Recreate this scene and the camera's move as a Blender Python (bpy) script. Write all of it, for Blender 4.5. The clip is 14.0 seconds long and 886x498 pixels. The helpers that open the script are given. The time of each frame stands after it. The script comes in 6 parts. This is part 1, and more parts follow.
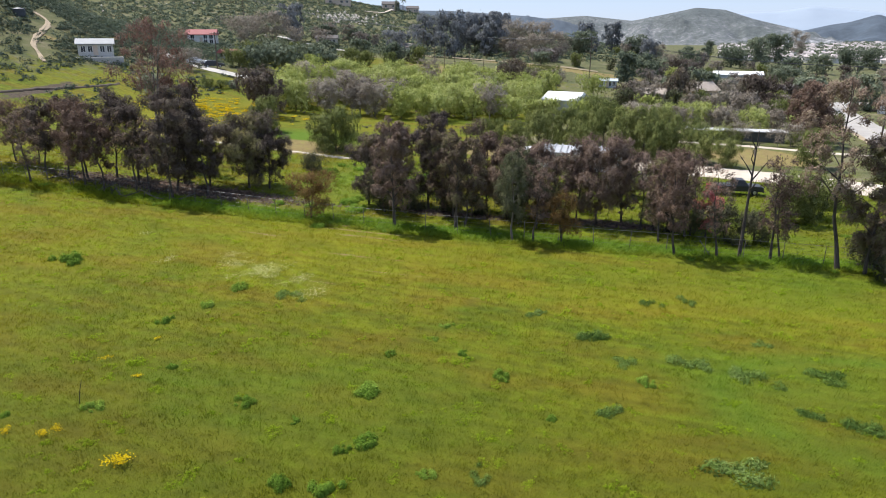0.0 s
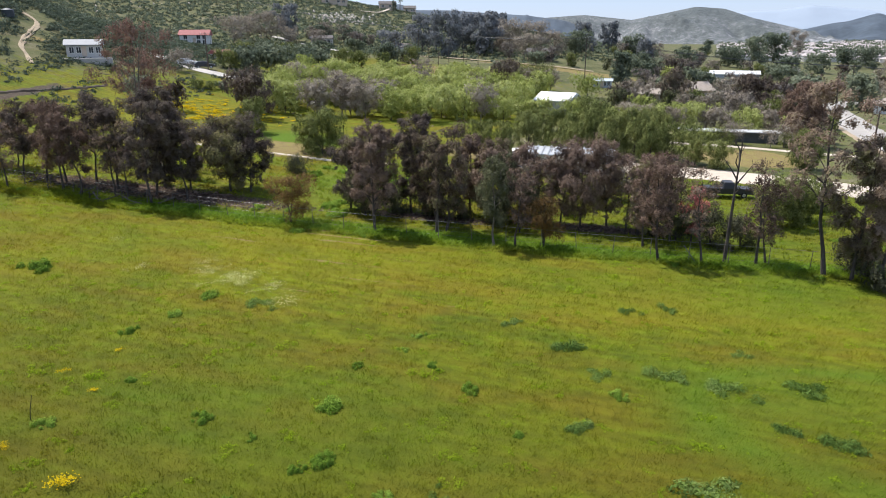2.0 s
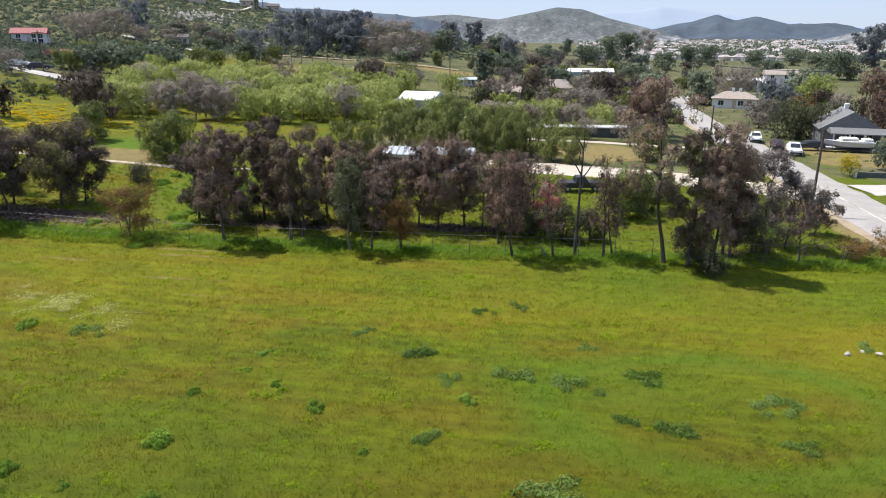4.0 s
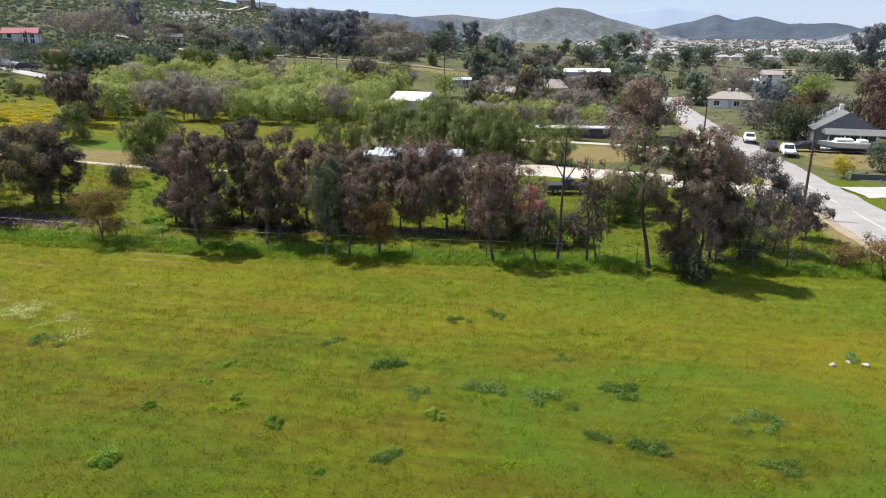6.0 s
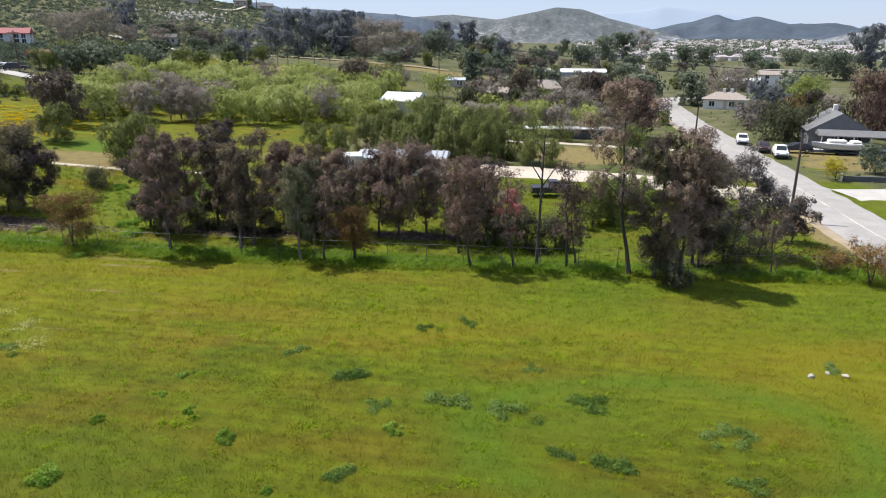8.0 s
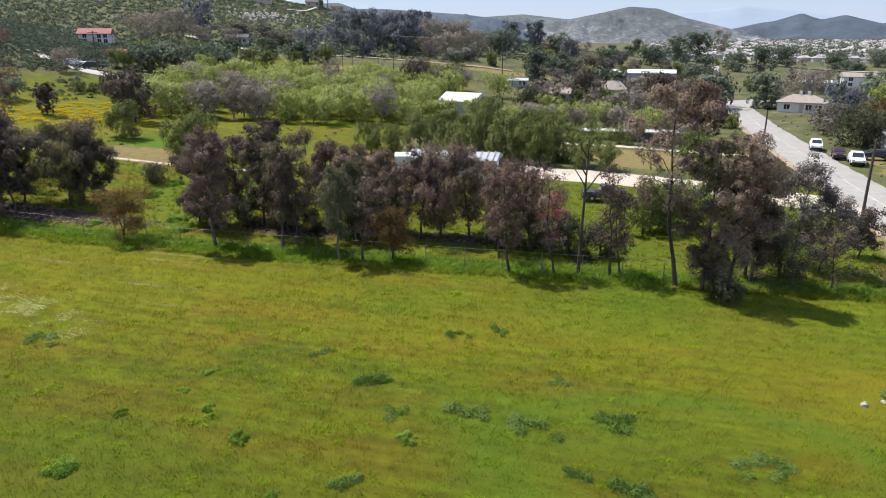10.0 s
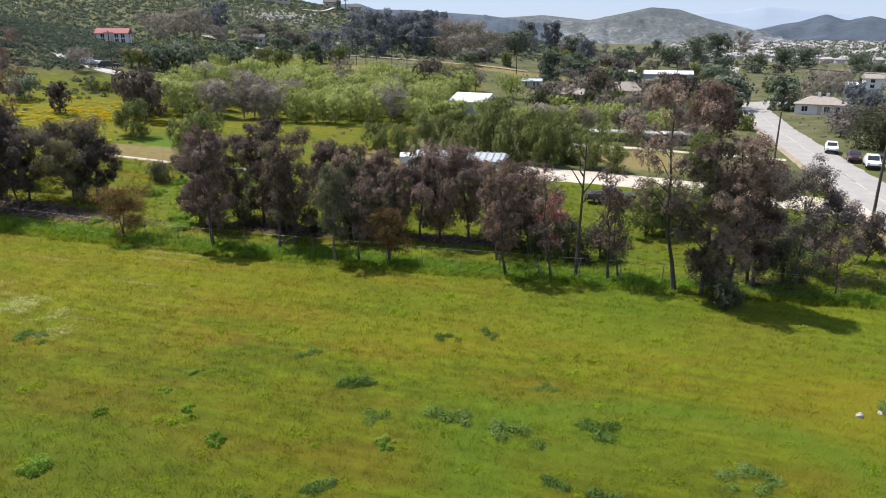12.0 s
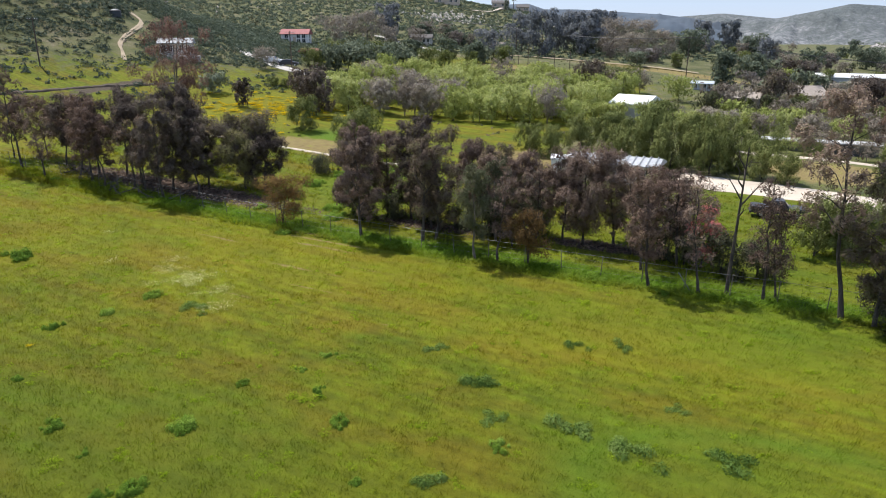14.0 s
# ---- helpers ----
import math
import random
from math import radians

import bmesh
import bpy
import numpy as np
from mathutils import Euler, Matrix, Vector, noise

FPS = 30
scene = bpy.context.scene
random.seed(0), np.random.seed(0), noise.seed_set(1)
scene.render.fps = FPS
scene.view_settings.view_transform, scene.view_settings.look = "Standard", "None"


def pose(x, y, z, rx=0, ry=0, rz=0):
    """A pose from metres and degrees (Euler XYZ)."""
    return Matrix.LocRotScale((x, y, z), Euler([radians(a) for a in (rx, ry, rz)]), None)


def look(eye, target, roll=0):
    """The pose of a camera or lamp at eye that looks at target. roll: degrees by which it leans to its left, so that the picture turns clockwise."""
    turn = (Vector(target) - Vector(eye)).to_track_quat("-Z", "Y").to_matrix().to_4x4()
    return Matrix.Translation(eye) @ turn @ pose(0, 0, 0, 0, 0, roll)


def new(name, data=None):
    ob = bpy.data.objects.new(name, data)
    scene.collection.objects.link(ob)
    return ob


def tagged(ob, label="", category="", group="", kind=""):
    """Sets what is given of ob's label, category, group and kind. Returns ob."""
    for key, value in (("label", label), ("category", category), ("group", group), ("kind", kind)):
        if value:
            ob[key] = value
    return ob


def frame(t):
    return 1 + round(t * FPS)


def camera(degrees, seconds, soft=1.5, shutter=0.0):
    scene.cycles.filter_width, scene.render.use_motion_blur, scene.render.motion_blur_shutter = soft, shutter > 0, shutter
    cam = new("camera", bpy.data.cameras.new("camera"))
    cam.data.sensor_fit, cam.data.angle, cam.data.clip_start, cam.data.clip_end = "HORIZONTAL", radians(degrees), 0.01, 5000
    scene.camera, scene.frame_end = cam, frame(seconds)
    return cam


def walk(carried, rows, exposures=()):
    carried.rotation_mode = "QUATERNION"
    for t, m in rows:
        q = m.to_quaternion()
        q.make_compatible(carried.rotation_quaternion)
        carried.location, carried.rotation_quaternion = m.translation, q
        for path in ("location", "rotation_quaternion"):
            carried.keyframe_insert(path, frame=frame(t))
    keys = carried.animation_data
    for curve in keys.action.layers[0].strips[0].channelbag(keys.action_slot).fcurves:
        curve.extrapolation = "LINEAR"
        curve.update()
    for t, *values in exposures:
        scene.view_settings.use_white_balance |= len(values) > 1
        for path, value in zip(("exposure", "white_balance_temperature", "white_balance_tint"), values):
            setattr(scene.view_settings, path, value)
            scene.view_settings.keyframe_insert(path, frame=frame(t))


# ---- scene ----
cam = camera(66.0, 14.0, 1.0)
METRES, EYE, TILT, LEAN, TURN = 15.2, 20.4, 4.2, -0.7, 14.8
ROWS = [
    (0.0, 0.0, 0.0, 0.0, -0.25, -21.51, 0.65),
    (0.5, 0.0271, 0.0204, -0.0015, -0.26, -21.52, 0.69),
    (1.0, 0.0557, 0.041, -0.0016, -0.27, -21.52, 0.72),
    (1.5, 0.0854, 0.0618, -0.0021, -0.26, -21.53, 0.74),
    (2.0, 0.1168, 0.0834, 0.0016, -0.26, -21.55, 0.76),
    (2.5, 0.1488, 0.1042, 0.0023, -0.27, -21.55, 0.77),
    (2.7, 0.164, 0.108, 0.0024, -0.3, -21.55, 0.77),
    (2.8, 0.174, 0.11, 0.0025, -0.5, -21.56, 0.75),
    (2.9, 0.189, 0.1125, 0.0025, -3.1, -21.58, 0.52),
    (3.0, 0.2044, 0.1152, 0.0026, -7.39, -21.63, 0.15),
    (3.1, 0.213, 0.119, 0.0024, -9.7, -21.66, -0.03),
    (3.2, 0.221, 0.1235, 0.002, -10.45, -21.68, -0.09),
    (3.4, 0.234, 0.132, 0.001, -10.52, -21.69, -0.1),
    (5.5, 0.3588, 0.2157, -0.0097, -10.51, -21.69, -0.1),
    (6.0, 0.396, 0.2325, -0.0125, -10.51, -21.69, -0.09),
    (6.5, 0.4334, 0.2493, -0.0147, -10.49, -21.68, -0.08),
    (7.0, 0.471, 0.2652, -0.0175, -10.47, -21.68, -0.08),
    (9.2, 0.618, 0.3256, -0.0223, -10.45, -21.68, -0.08),
    (9.3, 0.625, 0.328, -0.0225, -10.25, -21.68, -0.06),
    (9.4, 0.632, 0.3302, -0.0226, -7.9, -21.67, 0.13),
    (9.5, 0.6401, 0.3324, -0.0227, -5.79, -21.67, 0.3),
    (9.65, 0.652, 0.335, -0.0233, -4.95, -21.67, 0.37),
    (10.0, 0.682, 0.3406, -0.0248, -4.81, -21.67, 0.38),
    (10.5, 0.7139, 0.3484, -0.0272, -4.79, -21.66, 0.36),
    (11.0, 0.7435, 0.3549, -0.0296, -4.76, -21.66, 0.33),
    (11.5, 0.7661, 0.3615, -0.0327, -4.05, -21.63, 0.35),
    (12.0, 0.7964, 0.3668, -0.0352, -3.22, -21.61, 0.41),
    (12.3, 0.799, 0.372, -0.0365, -3.0, -21.6, 0.43),
    (12.4, 0.7995, 0.374, -0.0369, -1.3, -21.57, 0.58),
    (12.5, 0.8, 0.376, -0.0372, 2.7, -21.53, 0.95),
    (12.6, 0.806, 0.378, -0.0376, 6.9, -21.46, 1.28),
    (12.7, 0.815, 0.38, -0.038, 9.0, -21.41, 1.47),
    (12.8, 0.824, 0.382, -0.0384, 9.85, -21.39, 1.53),
    (13.0, 0.8374, 0.3853, -0.039, 10.08, -21.38, 1.55),
    (13.5, 0.855, 0.3889, -0.0393, 10.1, -21.38, 1.5),
    (14.0, 0.8689, 0.3915, -0.0397, 10.13, -21.38, 1.47),
]
walk(cam, [(t, pose(0, 0, EYE, TILT, LEAN, TURN) @ pose(METRES * x, METRES * y, METRES * z, 90 + pitch, roll, yaw)) for t, x, y, z, yaw, pitch, roll in ROWS],
     exposures=[(0.0, 0.53, 6500, 10), (3.0, 0.50, 6500, 10), (6.0, 0.45, 6500, 10), (11.0, 0.41, 6500, 10), (14.0, 0.48, 6500, 10)])

# ---- sky and sun ----
SUN_UP, SUN_TO = 60.0, Vector((-0.92, 0.39))
world = bpy.data.worlds.new("sky")
scene.world = world
world.use_nodes = True
sky = world.node_tree.nodes.new("ShaderNodeTexSky")
sky.sky_type, sky.sun_disc = "NISHITA", False
sky.sun_elevation, sky.sun_rotation = radians(SUN_UP), math.atan2(SUN_TO.x, SUN_TO.y)
sky.air_density, sky.dust_density, sky.ozone_density = 1.0, 0.2, 3.0
veil = world.node_tree.nodes.new("ShaderNodeMix")  # thin high cloud over the whole sky
veil.data_type = "RGBA"
veil.inputs[0].default_value, veil.inputs[7].default_value = 0.6, (5.0, 6.3, 9.5, 1)
world.node_tree.links.new(sky.outputs[0], veil.inputs[6])
world.node_tree.links.new(veil.outputs[2], world.node_tree.nodes["Background"].inputs[0])
world.node_tree.nodes["Background"].inputs[1].default_value = 0.085
sun = new("sun", bpy.data.lights.new("sun", "SUN"))
sun.data.energy, sun.data.angle, sun.data.color = 5.0, radians(0.6), (1.0, 0.96, 0.9)
flat = SUN_TO.normalized() * math.cos(radians(SUN_UP))
sun.matrix_world = look((flat.x * 300, flat.y * 300, math.sin(radians(SUN_UP)) * 300), (0, 0, 0))

# ---- the lie of the land ----
SLOPE_S = [-200, 40, 66, 111, 141, 164, 210, 225, 335, 373, 500, 700]
SLOPE_Z = [0, 0, 0.6, 4, 7.5, 9.5, 11.5, 13, 32, 40, 68, 80]


def height(x, y):
    """The ground's height: a nearly level field and valley, with a hill rising to the far left."""
    x, y = np.asarray(x, float), np.asarray(y, float)
    base = 2.75 - 0.010 * np.clip(x, -60, 40) + 0.006 * np.clip(y - 35, -20, 25)
    s = -0.86 * x + 0.5 * np.where(y < 430, y, 430 - 0.6 * (y - 430))
    hill = sum(np.interp(s + o, SLOPE_S, SLOPE_Z) for o in (-18, -9, 0, 9, 18)) / 5 * np.clip((150 - x) / 170, 0, 1)
    knoll = 30 * np.exp(-((x + 185) ** 2 / (2 * 38 ** 2) + (y - 125) ** 2 / (2 * 42 ** 2)))
    dip = -2.2 * np.exp(-((x + 55) ** 2 / (2 * 22 ** 2) + (y - 150) ** 2 / (2 * 25 ** 2)))
    return base + hill + knoll + dip


def ground_z(x, y):
    return float(height(x, y))


# ---- materials ----
def graph(name):
    m = bpy.data.materials.new(name)
    m.use_nodes = True
    nt = m.node_tree
    return m, nt, nt.nodes["Principled BSDF"]


def node(nt, kind, ins=(), **props):
    n = nt.nodes.new(kind)
    for k, v in props.items():
        setattr(n, k, v)
    for key, v in dict(ins).items():
        if isinstance(v, bpy.types.NodeSocket):
            nt.links.new(v, n.inputs[key])
        else:
            n.inputs[key].default_value = v
    return n


def place(nt):
    return node(nt, "ShaderNodeNewGeometry").outputs["Position"]


def speckle(nt, vec, scale, detail=3.0, rough=0.6, stretch=None):
    if stretch:
        vec = node(nt, "ShaderNodeMapping", {"Vector": vec, "Scale": stretch}).outputs[0]
    return node(nt, "ShaderNodeTexNoise", {"Vector": vec, "Scale": scale, "Detail": detail, "Roughness": rough}).outputs["Fac"]


def ramp(nt, fac, stops):
    r = node(nt, "ShaderNodeValToRGB", {"Fac": fac})
    while len(r.color_ramp.elements) < len(stops):
        r.color_ramp.elements.new(0.5)
    for e, (p, c) in zip(r.color_ramp.elements, stops):
        e.position = p
        e.color = (*c, 1) if len(c) == 3 else c
    return r.outputs[0]


def mix(nt, fac, a, b, blend="MIX"):
    m = node(nt, "ShaderNodeMix", data_type="RGBA", blend_type=blend)
    for i, v in ((0, fac), (6, a), (7, b)):
        if isinstance(v, bpy.types.NodeSocket):
            nt.links.new(v, m.inputs[i])
        else:
            m.inputs[i].default_value = v if i == 0 else (*v, 1)
    return m.outputs[2]


def math_node(nt, op, a, b=0.0):
    return node(nt, "ShaderNodeMath", {0: a, 1: b}, operation=op).outputs[0]


def relief(nt, bsdf, fac, strength, distance):
    b = node(nt, "ShaderNodeBump", {"Height": fac, "Strength": strength, "Distance": distance})
    nt.links.new(b.outputs[0], bsdf.inputs["Normal"])


def plain(name, colour, rough=0.7, metal=0.0, vary=0.25, scale=1.5, bump=0.0):
    """A surface of one colour with two scales of weathering."""
    m, nt, b = graph(name)
    p = place(nt)
    n = math_node(nt, "ADD", math_node(nt, "MULTIPLY", speckle(nt, p, scale), 0.6), math_node(nt, "MULTIPLY", speckle(nt, p, scale * 9), 0.4))
    lo, hi = [tuple(c * k for c in colour) for k in (1 - vary, min(1 + vary, 0.95 / max(colour)))]
    nt.links.new(ramp(nt, n, [(0.3, lo), (0.7, hi)]), b.inputs["Base Color"])
    b.inputs["Roughness"].default_value, b.inputs["Metallic"].default_value = rough, metal
    if bump:
        relief(nt, b, speckle(nt, p, scale * 12), bump, 0.02)
    return m


def leaves(name, stops, glow=0.3, rough=0.75, gloss=0.10):
    """Foliage: each leaf takes its own tone, each tree a slight tint, and some light passes through."""
    m, nt, b = graph(name)
    rnd = node(nt, "ShaderNodeNewGeometry").outputs["Random Per Island"]
    one = node(nt, "ShaderNodeObjectInfo").outputs["Random"]
    big = speckle(nt, place(nt), 0.8, 3.0)
    fac = math_node(nt, "ADD", math_node(nt, "MULTIPLY", rnd, 0.24), math_node(nt, "ADD", math_node(nt, "MULTIPLY", one, 0.28), big))
    col = ramp(nt, math_node(nt, "SUBTRACT", fac, 0.26), stops)
    nt.links.new(col, b.inputs["Base Color"])
    b.inputs["Roughness"].default_value = rough
    b.inputs["Specular IOR Level"].default_value = gloss
    t = node(nt, "ShaderNodeBsdfTranslucent", {"Color": col})
    s = node(nt, "ShaderNodeMixShader", {0: glow, 1: b.outputs[0], 2: t.outputs[0]})
    nt.links.new(s.outputs[0], nt.nodes["Material Output"].inputs[0])
    return m


def bark(name, dark, light):
    m, nt, b = graph(name)
    p = place(nt)
    f = speckle(nt, p, 2.0, 4.0, 0.7, (3, 3, 0.5))
    nt.links.new(ramp(nt, f, [(0.35, dark), (0.68, light)]), b.inputs["Base Color"])
    b.inputs["Roughness"].default_value = 0.9
    relief(nt, b, speckle(nt, p, 9.0, 3.0, 0.6, (3, 3, 0.4)), 0.6, 0.03)
    return m


GRASS_LO, GRASS_MID, GRASS_HI, GRASS_RED = (0.074, 0.108, 0.009), (0.114, 0.132, 0.009), (0.156, 0.160, 0.010), (0.150, 0.110, 0.016)


def tone(x, y):
    """How lush, how dry and yellow, and how darkened the sward is: darker to the near edge and behind the fence."""
    def spot(cx, cy, rx, ry):
        return np.clip(1.5 - np.hypot((x - cx) / rx, (y - cy) / ry), 0, 1)
    band = np.clip(1.3 - np.abs(y - 59 - 0.035 * np.clip(-30 - x, 0, 60)) / 2.2, 0, 1) * np.clip((x + 62) / 20, 0.2, 1)
    ring = np.clip(1 - np.abs(np.hypot((x - 15) / 9, (y - 34.5) / 5.5) - 1) / 0.3, 0, 1)
    lush = np.maximum.reduce([band, spot(-29, 74, 7, 11) * 0.6, spot(22, 67, 12, 7) * 0.3, spot(-47, 98, 8, 5), ring * 0.9, spot(9, 37, 7, 3) * 0.5, spot(-13, 28, 9, 5) * 0.35, np.clip((y - 45) / 12, 0, 0.35) * np.clip((x + 8) / 15, 0, 1)])
    dry = np.maximum.reduce([spot(-72, 106, 14, 14), spot(-22, 52, 22, 5) * 0.45, spot(8, 47, 14, 4) * 0.5, spot(26, 40, 6, 8) * 0.7, spot(-45, 45, 18, 8) * 0.3])
    dark = np.maximum(np.clip((44 - y) / 22, 0, 1) * 0.66, 0.25 * np.clip((y - 62) / 4, 0, 1) * np.clip((96 - y) / 4, 0, 1) * np.clip((x + 19) / 4, 0, 1))
    return np.stack([lush, dry, dark, np.ones_like(lush)], -1).astype(np.float32)


def meadow(nt, p):
    """The spring meadow's colour over the plan: yellow-green sward, lusher and rusty patches."""
    wide = speckle(nt, p, 0.055, 4.0, 0.55, (1, 1, 0.0))
    mid = speckle(nt, p, 0.30, 2.5, 0.55, (1, 1.6, 0.0))
    fine = speckle(nt, p, 3.2, 5.0, 0.8, (1, 1, 0.0))
    f = math_node(nt, "ADD", math_node(nt, "MULTIPLY", wide, 0.5), math_node(nt, "ADD", math_node(nt, "MULTIPLY", mid, 0.32), math_node(nt, "MULTIPLY", fine, 0.20)))
    col = ramp(nt, f, [(0.38, GRASS_LO), (0.50, GRASS_MID), (0.64, GRASS_HI)])
    rust = ramp(nt, speckle(nt, p, 0.19, 2.5, 0.55, (0.6, 1.5, 0.0)), [(0.46, (0, 0, 0)), (0.64, (0.62, 0.62, 0.62))])
    col = mix(nt, rust, col, GRASS_RED)
    streak = speckle(nt, node(nt, "ShaderNodeMapping", {"Vector": p, "Rotation": (0, 0, radians(6))}).outputs[0], 0.9, 3.0, 0.6, (0.16, 1.5, 0.0))
    col = mix(nt, 1.0, col, ramp(nt, streak, [(0.36, (0.84, 0.78, 0.8)), (0.62, (1.12, 1.12, 1.05))]), "MULTIPLY")
    tuft = speckle(nt, p, 1.3, 2.0, 0.5, (0.8, 1.3, 0.0))
    col = mix(nt, 1.0, col, ramp(nt, tuft, [(0.34, (0.78, 0.80, 0.85)), (0.5, (1.0, 1.0, 1.0)), (0.66, (1.08, 1.2, 1.15))]), "MULTIPLY")
    lush, dry, dark = node(nt, "ShaderNodeSeparateColor", {0: node(nt, "ShaderNodeAttribute", attribute_name="tone").outputs["Color"]}).outputs
    col = mix(nt, math_node(nt, "MULTIPLY", dry, math_node(nt, "ADD", mid, 0.2)), col, (0.190, 0.176, 0.014))
    col = mix(nt, math_node(nt, "MULTIPLY", lush, math_node(nt, "ADD", mid, 0.3)), col, (0.080, 0.150, 0.015))
    return mix(nt, math_node(nt, "MULTIPLY", dark, math_node(nt, "ADD", wide, 0.35)), col, (0.066, 0.076, 0.008))


def make_ground():
    m, nt, b = graph("ground")
    p = place(nt)
    green = mix(nt, 1.0, meadow(nt, p), (0.86, 0.86, 0.52), "MULTIPLY")
    att = node(nt, "ShaderNodeAttribute", attribute_name="cover").outputs["Color"]
    r, g, bl = node(nt, "ShaderNodeSeparateColor", {0: att}).outputs
    chew = speckle(nt, p, 0.5, 5.0, 0.7)

    def edge(v):
        return ramp(nt, math_node(nt, "ADD", v, math_node(nt, "MULTIPLY", math_node(nt, "SUBTRACT", chew, 0.5), 0.9)), [(0.42, (0, 0, 0)), (0.62, (1, 1, 1))])
    soil = ramp(nt, speckle(nt, p, 0.9, 5.0, 0.7), [(0.3, (0.14, 0.105, 0.045)), (0.55, (0.20, 0.155, 0.062)), (0.7, (0.17, 0.18, 0.03))])
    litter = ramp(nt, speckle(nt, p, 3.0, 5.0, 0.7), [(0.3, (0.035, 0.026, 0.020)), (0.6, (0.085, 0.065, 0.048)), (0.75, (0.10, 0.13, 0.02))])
    scrub = ramp(nt, speckle(nt, p, 0.16, 6.0, 0.7), [(0.34, (0.050, 0.060, 0.026)), (0.48, (0.092, 0.096, 0.038)), (0.6, (0.125, 0.113, 0.060)), (0.76, (0.23, 0.20, 0.14))])
    col = mix(nt, edge(bl), green, scrub)
    col = mix(nt, edge(r), col, soil)
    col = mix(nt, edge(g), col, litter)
    nt.links.new(col, b.inputs["Base Color"])
    b.inputs["Roughness"].default_value = 0.95
    b.inputs["Specular IOR Level"].default_value = 0.15
    relief(nt, b, speckle(nt, p, 4.0, 6.0, 0.8), 0.8, 0.10)
    return m


def make_grass():
    m, nt, b = graph("grass")
    p = place(nt)
    rnd = node(nt, "ShaderNodeNewGeometry").outputs["Random Per Island"]
    shade = ramp(nt, rnd, [(0.0, (1.5, 1.5, 1.1)), (1.0, (2.1, 2.05, 1.4))])
    col = mix(nt, 1.0, meadow(nt, p), shade, "MULTIPLY")
    nt.links.new(col, b.inputs["Base Color"])
    b.inputs["Roughness"].default_value = 0.6
    b.inputs["Specular IOR Level"].default_value = 0.15
    t = node(nt, "ShaderNodeBsdfTranslucent", {"Color": col})
    s = node(nt, "ShaderNodeMixShader", {0: 0.45, 1: b.outputs[0], 2: t.outputs[0]})
    nt.links.new(s.outputs[0], nt.nodes["Material Output"].inputs[0])
    return m


def rocky_hill():
    """A far dry hill: scrub in blotches, bare slopes and many pale outcrops; distance haze is in its blue-grey tones.
    """
    m, nt, b = graph("hazed_far_hill")
    p = place(nt)
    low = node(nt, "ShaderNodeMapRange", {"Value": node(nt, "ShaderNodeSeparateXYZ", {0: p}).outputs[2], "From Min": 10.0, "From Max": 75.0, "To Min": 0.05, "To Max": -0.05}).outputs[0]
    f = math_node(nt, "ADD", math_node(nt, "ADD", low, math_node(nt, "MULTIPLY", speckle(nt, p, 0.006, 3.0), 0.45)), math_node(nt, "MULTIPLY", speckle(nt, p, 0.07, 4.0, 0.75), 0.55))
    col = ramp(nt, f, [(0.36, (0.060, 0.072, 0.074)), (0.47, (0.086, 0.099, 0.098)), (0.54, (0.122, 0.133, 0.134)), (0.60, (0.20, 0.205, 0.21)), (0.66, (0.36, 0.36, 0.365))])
    nt.links.new(col, b.inputs["Base Color"])
    b.inputs["Roughness"].default_value = 0.95
    relief(nt, b, speckle(nt, p, 0.05, 5.0, 0.8), 0.8, 12.0)
    return m


